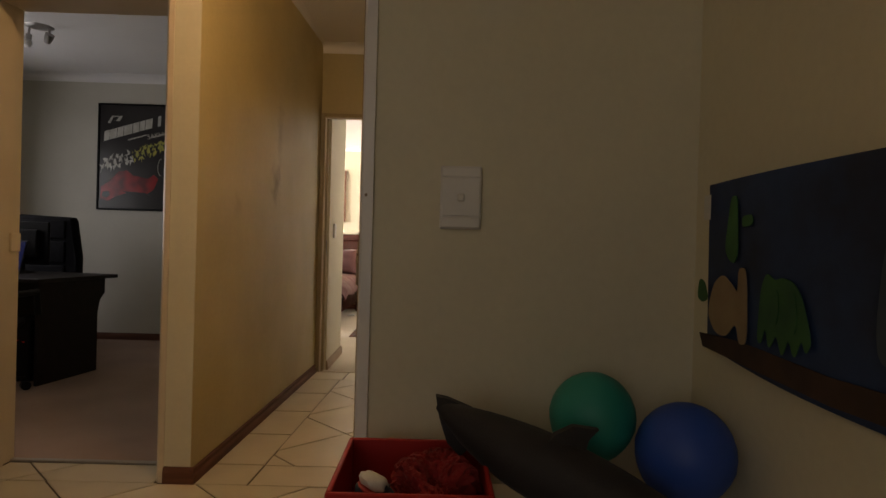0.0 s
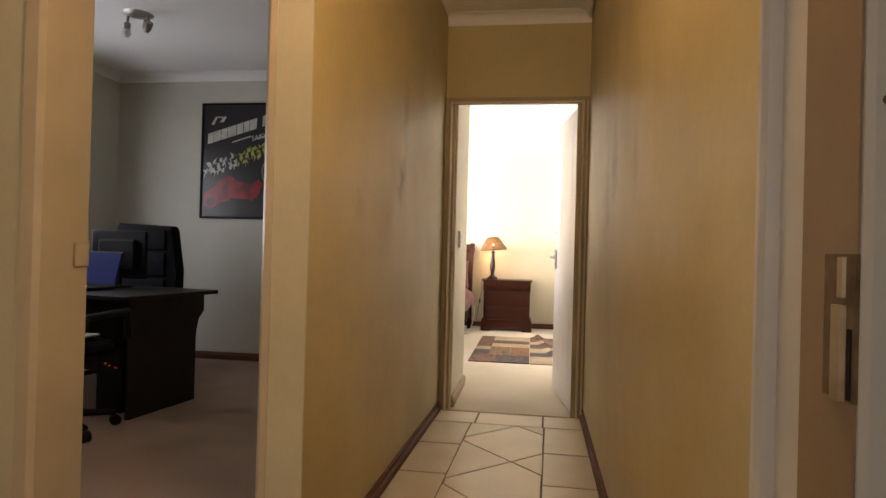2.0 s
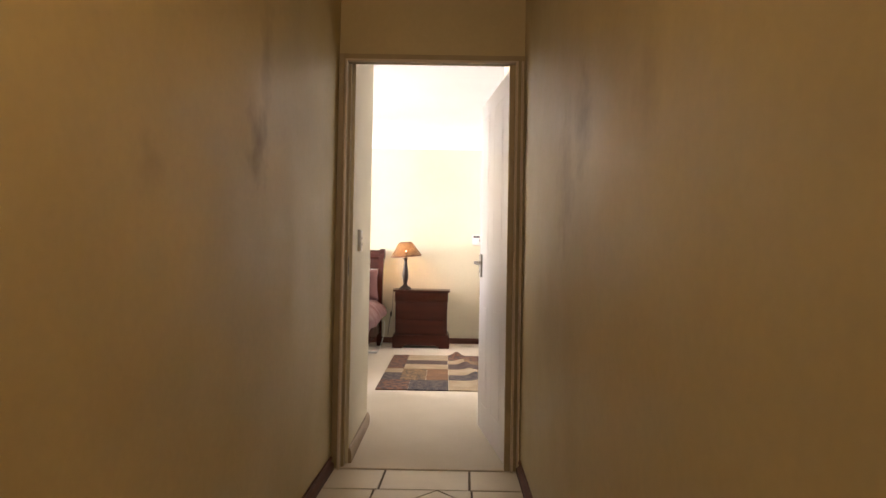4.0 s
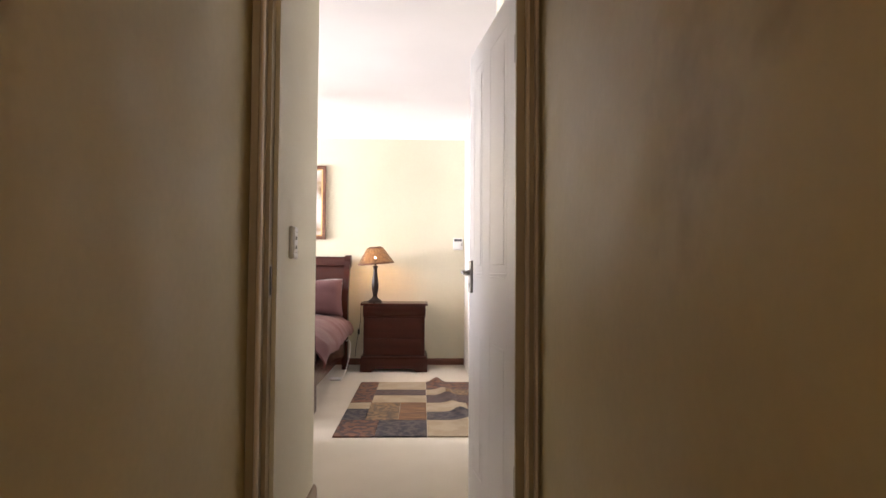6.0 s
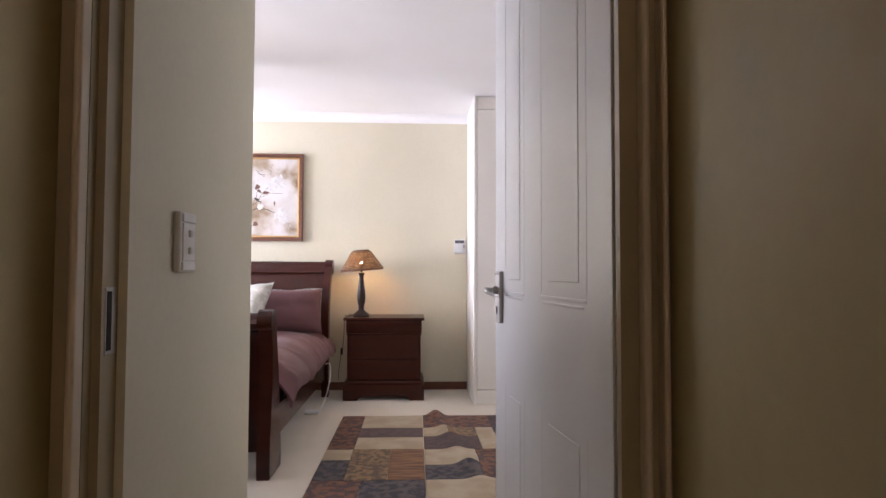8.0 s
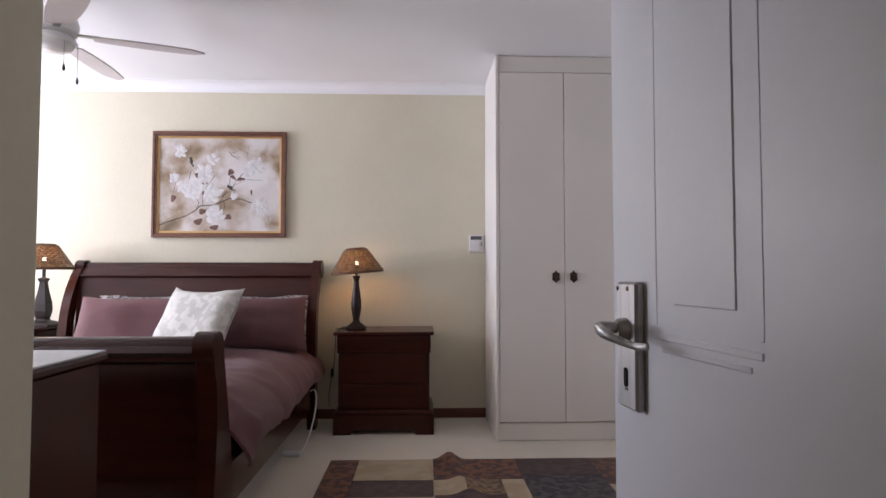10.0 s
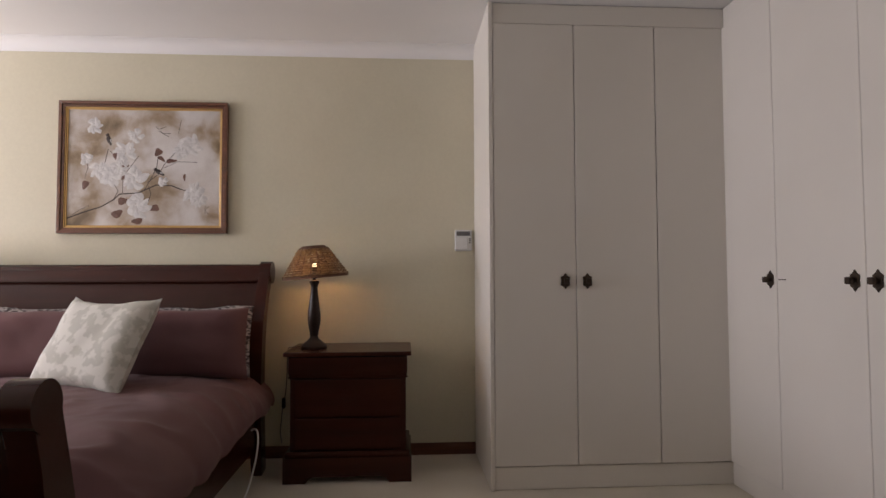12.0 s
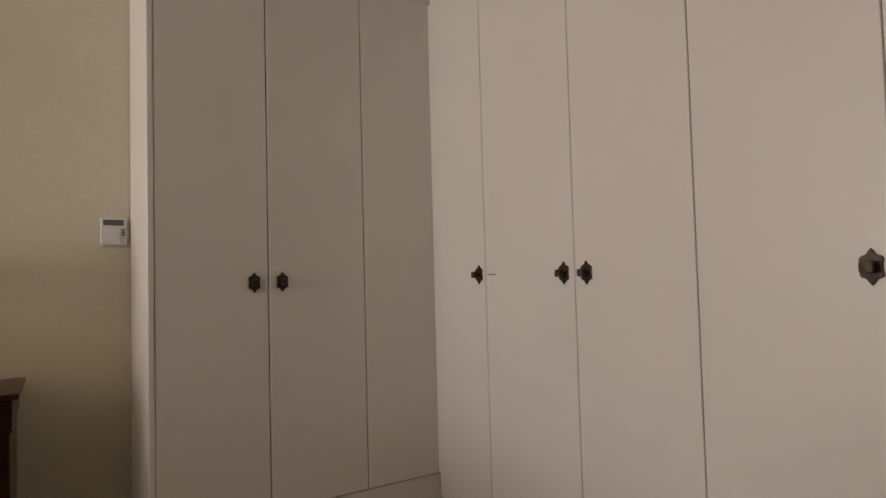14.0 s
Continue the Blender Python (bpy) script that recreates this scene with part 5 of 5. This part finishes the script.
    flat([(0.35, 0.18), (0.68, 0.168), (0.80, 0.11), (0.60, 0.12)], POSTERBLACK, "racing_car_shadow", 0.002)
    part("mirror_curve", tube([(x0 + (0.90 - 0.05 * math.sin(q)) * W, yy - 0.001, z0 + (0.41 + 0.08 * math.cos(q)) * Hh) for q in [i * math.pi / 10 for i in range(11)]], 0.003, 6), POSTERWHITE, sheet)


poster()


def executive_chair(name, m, label, back=True):
    c = thing(name, label, "office chair", m)
    part("seat", blob((0, 0, 0.47), (0.27, 0.26, 0.06), 3), BLACK, c, smooth=True)
    if back:
        bm = bmesh.new()
        poly = [(-0.34, 0.52), (-0.32, 0.85), (-0.28, 1.19), (-0.26, 1.22), (0.26, 1.20), (0.28, 1.17), (0.32, 0.85), (0.34, 0.52)]
        back_ob = part("backrest", prism(poly, "y", 0.22, 0.31, bm, bev=0.025), BLACK, c, smooth=True)
        for z0, z1 in ((0.56, 0.78), (0.80, 0.99), (1.01, 1.17)):
            part("pad", box((-0.22, 0.205, z0), (0.22, 0.235, z1), 0.014, seg=3), BLACK, back_ob, smooth=True)
    for s in (-1, 1):
        part("armrest", tube([(s * 0.27, 0.2, 0.50), (s * 0.30, 0.12, 0.66), (s * 0.30, -0.14, 0.67), (s * 0.28, -0.18, 0.52)], 0.022, 10), BLACKPL, c, smooth=True)
    part("gas_lift", lathe([(0, 0.09), (0.03, 0.09), (0.03, 0.3), (0.02, 0.3), (0.02, 0.43), (0, 0.43)], 16), BLACKPL, c)
    for k in range(5):
        a = math.tau * k / 5 + 0.3
        arm = part("base_leg", tube([(0, 0, 0.11), (0.28 * math.cos(a), 0.28 * math.sin(a), 0.075)], [0.026, 0.016], 8), BLACKPL, c)
        part("castor", tube([(0.28 * math.cos(a) - 0.02 * math.sin(a), 0.28 * math.sin(a) + 0.02 * math.cos(a), 0.030), (0.28 * math.cos(a) + 0.02 * math.sin(a), 0.28 * math.sin(a) - 0.02 * math.cos(a), 0.030)], 0.030, 16), BLACKPL, arm)
    return c


executive_chair("office_chair", pose(-2.98, 6.20, 0, 0, 0, -8), "black leather high-backed office chair behind the desk")
executive_chair("office_chair", pose(-2.42, 4.98, 0, 0, 0, 175), "low black office chair pushed up to the desk", back=False)


def study_small():
    # papers on the near chair
    tagged(part("papers", box((-2.60, 4.84, 0.531), (-2.26, 5.08, 0.542), 0.002), PLASTIC2), "loose white papers lying on the chair seat", "papers")
    lap = thing("laptop", "open laptop with a blue screen standing on the desk", "laptop", pose(-2.80, 5.58, 0.747, 0, 0, -14))
    part("keyboard_base", box((-0.185, -0.13, 0.0), (0.185, 0.10, 0.018), 0.004), BLACKPL, lap)
    lid = part("lid", box((-0.185, 0.0, 0.0), (0.185, 0.012, 0.240), 0.004), BLACKPL, lap)
    lid.matrix_basis = pose(0, 0.10, 0.016, -14)
    part("screen", box((-0.173, -0.003, 0.018), (0.173, 0.001, 0.228)), SCREEN, lid, "glowing blue screen")
    for x, y, w, top, turn in ((-2.75, 5.86, 0.46, 0.396, -6), (-3.19, 5.80, 0.40, 0.343, 4)):
        mon = thing("monitor", "black flat monitor seen from behind on the desk", "monitor", pose(x, y, 0.747, 0, 0, turn), group="desk monitors")
        part("panel", box((-w / 2, 0, 0.06), (w / 2, 0.022, top), 0.008, seg=2), BLACKPL, mon)
        part("rear_cover", box((-w / 3, -0.026, 0.12), (w / 3, 0.001, top - 0.06), 0.012, seg=2), BLACKPL, mon)
        part("stand", box((-0.03, -0.012, 0.010), (0.03, 0.012, 0.14), 0.004), BLACKPL, mon)
        part("foot", lathe([(0, 0), (0.10, 0), (0.09, 0.012), (0, 0.014)], 24), BLACKPL, mon)
    pc = thing("computer_tower", "black computer tower with red lights under the desk", "computer", pose(-2.44, 5.45, 0.002, 0, 0, -9))
    part("case", box((-0.1, -0.05, 0.0), (0.1, 0.38, 0.44), 0.008), BLACKPL, pc)
    for i, x in enumerate((-0.03, 0.0, 0.05)):
        part("indicator", box((x, -0.053, 0.30 - i * 0.01), (x + 0.012, -0.049, 0.305 - i * 0.01)), REDLED, pc, "small red light")
    f = thing("ceiling_spotlight", "round steel ceiling fitting with two adjustable spots", "ceiling light", pose(-2.60, 5.79, STUDY_C))
    part("plate", lathe([(0, -0.045), (0.05, -0.045), (0.10, -0.03), (0.115, -0.012), (0.115, -0.001), (0, -0.001)], 32), STEEL, f, smooth=True)
    for s in (-1, 1):
        a = part("arm", tube([(s * 0.075, 0, -0.04), (s * 0.08, 0, -0.09)], 0.008, 10), STEEL, f)
        if s < 0:
            part("socket", lathe([(0, -0.13), (0.02, -0.13), (0.022, -0.09), (0, -0.085)], 16), STEEL, a).location = (-0.08, 0, 0)
            part("bulb", blob((-0.085, 0, -0.155), (0.028, 0.028, 0.034), 3), GLASSBOWL, a, "bare glass bulb", smooth=True)
        else:
            sp = part("spot_head", lathe([(0, 0), (0.022, 0), (0.03, 0.03), (0.032, 0.07), (0, 0.07)], 20), STEEL, a)
            sp.matrix_basis = pose(0.06, 0, -0.15, 20, 35, 0)
    # curtain at the study window
    def fn(u, v):
        return (-3.80 + 0.02 * math.sin(u * 30), 6.28 + u * 0.35, 0.7 + v * 1.45)
    tagged(part("curtain", grid_sheet(fn, 40, 4, 0.003), CURTAIN, smooth=True), "pale curtain gathered at the study window", "curtain")
    tagged(part("curtain_rail", tube([(-3.79, 4.9, 2.155), (-3.79, 6.75, 2.155)], 0.010, 10), STEEL), "thin curtain rail over the study window", "curtain rail")


study_small()


# ---- playroom things ----
def shaggy(center, radii, seed):
    """A soft lump with tufted fur."""
    bm = blob(center, radii, 6, warp=0.5, seed=seed)
    c = Vector(center)
    for v in bm.verts:
        d = (v.co - c).normalized()
        tuft = noise.noise(d * 11 + Vector((seed, 0, 0))) + 0.6 * noise.noise(d * 26)
        v.co += d * 0.012 * tuft + Vector((0, 0, -0.010)) * abs(tuft)
    return bm


def playroom():
    t = thing("toy_bench", "low pale bench against the playroom wall, holding toys", "bench")
    part("top", box((0.36, 2.0, 0.515), (1.06, 2.452, 0.54), 0.004), MELAMINE, t)
    part("body", box((0.38, 2.03, 0.0), (1.05, 2.445, 0.513), 0.003), MELAMINE, t)
    c = thing("toy_crate", "red plastic crate full of soft toys", "crate")
    lo, hi = (0.345, 2.06), (0.60, 2.32)
    for a, b, name in (((lo[0], lo[1]), (hi[0], lo[1] + 0.008), "wall"), ((lo[0], hi[1] - 0.008), (hi[0], hi[1]), "wall"), ((lo[0], lo[1] + 0.008), (lo[0] + 0.008, hi[1] - 0.008), "wall"), ((hi[0] - 0.008, lo[1] + 0.008), (hi[0], hi[1] - 0.008), "wall")):
        part("crate_wall", box((*a, 0.541), (*b, 0.675), 0.002), RED, c)
    part("crate_floor", box((lo[0] + 0.008, lo[1] + 0.008, 0.541), (hi[0] - 0.008, hi[1] - 0.008, 0.548)), RED, c)
    tagged(part("soft_toy", shaggy((0.51, 2.19, 0.615), (0.072, 0.10, 0.082), 2.0), REDPLUSH, smooth=True), "shaggy red plush toy in the crate", "soft toy")
    s = thing("toy_figure", "small white toy with blue and red patches", "toy", pose(0.405, 2.125, 0.622, 0, 25, 0))
    part("body", blob((0, 0, 0.02), (0.034, 0.026, 0.030), 4, warp=0.25, seed=1.0), PAPERGREY, s, smooth=True)
    part("cap", blob((-0.012, 0, 0.045), (0.026, 0.022, 0.013), 3, warp=0.2), PLASTIC2, s, "cream cap", smooth=True)
    part("band", blob((-0.006, -0.004, 0.034), (0.030, 0.025, 0.006), 3), RED, s, "red band", smooth=True)
    part("patch", blob((-0.012, -0.020, 0.018), (0.014, 0.008, 0.008), 3), PLASTIC, s, "white patch", smooth=True)
    tagged(part("soft_toy", blob((0.43, 2.17, 0.592), (0.065, 0.08, 0.044), 4, warp=0.3, seed=5.0), DOLPHIN, smooth=True), "dark plush toy lying at the bottom of the crate", "soft toy")
    # dolphin: a tapered plush body with tail fluke up, a back fin and flippers
    d = tagged(dolphin(), "dark grey plush dolphin lying over the toys", "soft toy")
    for name, m, center, r in (("balloon", GREENB, (0.813, 2.33, 0.722), 0.083), ("balloon", BLUEB, (0.962, 2.25, 0.682), 0.088)):
        col = "green" if m is GREENB else "blue"
        prof = [(0, -1.12 * r), (0.06 * r, -1.10 * r)] + [(r * math.cos(q) * (1 - 0.10 * max(0, -math.sin(q))), r * math.sin(q) * (1.06 if q > 0 else 1.10)) for q in [radians(-84 + 12 * i) for i in range(15)]] + [(0, 1.06 * r)]
        b = thing(name, "inflated shiny %s balloon resting among the toys" % col, "balloon", pose(*center, 12, 6, 0), group="balloons")
        part("skin", lathe(prof, 32), m, b, smooth=True)
        part("knot", lathe([(0, -1.22 * r), (0.09 * r, -1.22 * r), (0.04 * r, -1.13 * r), (0, -1.1 * r)], 12), m, b, smooth=True)


def dolphin():
    bm = bmesh.new()
    path = bez((0.515, 2.27, 0.755), (0.60, 2.22, 0.705), (0.75, 2.14, 0.66), (0.95, 2.07, 0.592), 16)
    r = [0.010, 0.018, 0.026, 0.034, 0.041, 0.047, 0.052, 0.056, 0.058, 0.059, 0.058, 0.056, 0.052, 0.046, 0.040, 0.030, 0.014]
    tube(path, r, 18, bm)
    # tail fluke
    prism([(0.508, 0.774), (0.53, 0.770), (0.575, 0.752), (0.60, 0.71), (0.555, 0.665), (0.53, 0.69), (0.515, 0.735)], "y", 2.255, 2.275, bm)
    # back fin
    prism([(0.685, 0.715), (0.705, 0.742), (0.735, 0.757), (0.778, 0.752), (0.762, 0.735), (0.752, 0.70), (0.72, 0.675)], "y", 2.15, 2.165, bm)
    # flippers
    prism([(0.80, 0.60), (0.86, 0.585), (0.84, 0.545), (0.79, 0.542)], "y", 2.03, 2.045, bm)
    return part("soft_toy", bm, DOLPHIN, smooth=True)


playroom()


def collage():
    x = 1.062
    c = thing("paper_collage", "curled navy paper collage with green seaweed and a tan fish", "artwork")
    def fn(u, v):
        y = 2.375 - u * 0.80
        top, bot = 1.185 - 0.002 * u, 0.862 - 0.03 * math.sin(u * 2.2)
        return (x - 0.006 - 0.012 * abs(math.sin(u * 5.0)) - 0.004 * v, y, bot + (top - bot) * v)
    part("sheet", grid_sheet(fn, 30, 10, 0.0015), PAPERBLUE, c)
    def flat(poly, material, name, d):
        for _ in range(2 if name in ("paper_fish", "paper_weed", "painted_wash") else 0):
            poly = [(a[0] * (1 - q) + b[0] * q, a[1] * (1 - q) + b[1] * q) for a, b in zip(poly, poly[1:] + poly[:1]) for q in (0.2, 0.8)]
        part(name, prism([(2.375 - u * 0.80, 0.862 + v * 0.323) for u, v in poly], "x", x - 0.024 - d, x - 0.0225 - d), material, c)
    flat([(0.02, 0.0), (0.0, 0.08), (0.2, 0.10), (0.5, 0.07), (0.97, 0.10), (0.97, -0.02), (0.5, -0.05)], PAPERBROWN, "sea_bed", 0)
    flat([(0.045, 0.22), (0.075, 0.40), (0.12, 0.46), (0.165, 0.40), (0.19, 0.36), (0.19, 0.50), (0.225, 0.50), (0.235, 0.10), (0.20, 0.08), (0.185, 0.20), (0.14, 0.10), (0.085, 0.11)], PAPERTAN, "paper_fish", 0.002)
    flat([(0.275, 0.14), (0.285, 0.40), (0.305, 0.49), (0.335, 0.45), (0.36, 0.47), (0.40, 0.45), (0.425, 0.38), (0.455, 0.20), (0.440, 0.13), (0.425, 0.20), (0.405, 0.09), (0.385, 0.19), (0.365, 0.08), (0.345, 0.20), (0.32, 0.10), (0.305, 0.22), (0.29, 0.12)], PAPERGREEN, "paper_weed", 0.003)
    flat([(0.325, 0.40), (0.335, 0.30), (0.345, 0.22), (0.355, 0.30), (0.350, 0.41)], PAPERGREEN, "paper_weed", 0.005)
    flat([(0.385, 0.40), (0.395, 0.28), (0.405, 0.20), (0.415, 0.28), (0.405, 0.41)], PAPERGREEN, "paper_weed", 0.005)
    flat([(0.125, 0.60), (0.14, 0.80), (0.15, 0.90), (0.175, 0.90), (0.18, 0.74), (0.185, 0.58), (0.17, 0.52), (0.145, 0.54)], PAPERGREEN, "paper_weed", 0.002)
    flat([(0.20, 0.72), (0.20, 0.78), (0.24, 0.79), (0.245, 0.73)], PAPERGREEN, "paper_weed", 0.002)
    flat([(-0.01, 0.30), (0.0, 0.42), (0.03, 0.40), (0.05, 0.30), (0.02, 0.27)], PAPERGREEN, "paper_weed", 0.003)
    flat([(0.60, 0.2), (0.62, 0.7), (0.72, 0.85), (0.80, 0.7), (0.75, 0.35), (0.66, 0.15)], PAPERGREY, "painted_wash", 0.001)
    flat([(0.012, 0.78), (0.012, 0.93), (0.045, 0.93), (0.045, 0.78)], PLASTIC2, "tape", 0.002)


collage()


# ---- floor tiles ----
def tiles():
    """Square tiles laid on the diagonal between straight border tiles along the passage walls."""
    def tile(poly, inset=0.0055):
        if len(poly) < 3:
            return
        cx, cy = sum(p[0] for p in poly) / len(poly), sum(p[1] for p in poly) / len(poly)
        area = abs(sum(p[0] * q[1] - q[0] * p[1] for p, q in zip(poly, poly[1:] + poly[:1]))) / 2
        if area < 0.002:
            return
        def shrink(d):
            out = []
            for x, y in poly:
                v = Vector((cx - x, cy - y))
                out.append((x + v.normalized().x * d * 1.3, y + v.normalized().y * d * 1.3))
            return out
        if cy > 3.72 and cx > -0.6:
            poly = [(x + 0.035 * (y - 5.4), y) for x, y in poly]
            cx += 0.035 * (cy - 5.4)
        bm = bmesh.new()
        lo = [bm.verts.new((x, y, -0.006)) for x, y in shrink(inset)]
        mi = [bm.verts.new((x, y, -0.0015)) for x, y in shrink(inset)]
        hi = [bm.verts.new((x, y, 0.0)) for x, y in shrink(inset + 0.002)]
        n = len(poly)
        bm.faces.new(hi)
        for i in range(n):
            j = (i + 1) % n
            bm.faces.new((lo[i], lo[j], mi[j], mi[i]))
            bm.faces.new((mi[i], mi[j], hi[j], hi[i]))
        part("floor_tile", bm, TILE, hall_floor)
    k = 0.32
    rects = [(-0.225, 0.222, 3.95, 5.72), (-2.6, 0.44, 0.9, 3.72), (-1.43, -0.68, 3.72, 3.92)]
    for x0, x1, y0, y1 in rects:
        for i in range(-10, 6):
            for j in range(-16, 4):
                if (i + j) % 2 == 0:
                    continue
                cx, cy = 0.065 + k * i, 5.08 + k * j
                poly = [(cx - k, cy), (cx, cy - k), (cx + k, cy), (cx, cy + k)]
                for axis, limit, less in ((0, x0, False), (0, x1, True), (1, y0, False), (1, y1, True)):
                    if poly:
                        poly = clip_poly(poly, axis, limit, less)
                if poly:
                    tile(poly)
    for x0, x1, off in ((-0.49, -0.225, 0.05), (0.222, 0.505, 0.0)):
        ys = [3.72] + [3.905 + off + 0.447 * i for i in range(4)] + [5.72]
        for a, b in zip(ys, ys[1:]):
            tile([(x0, a), (x1, a), (x1, b), (x0, b)])
    tile([(-0.225, 3.72), (0.215, 3.72), (0.215, 3.95), (-0.225, 3.95)])
    for a, b in ((-0.465, -0.205), (-0.205, 0.212), (0.212, 0.475)):
        tile([(a, 5.72), (b, 5.72), (b, 5.975), (a, 5.975)])


tiles()
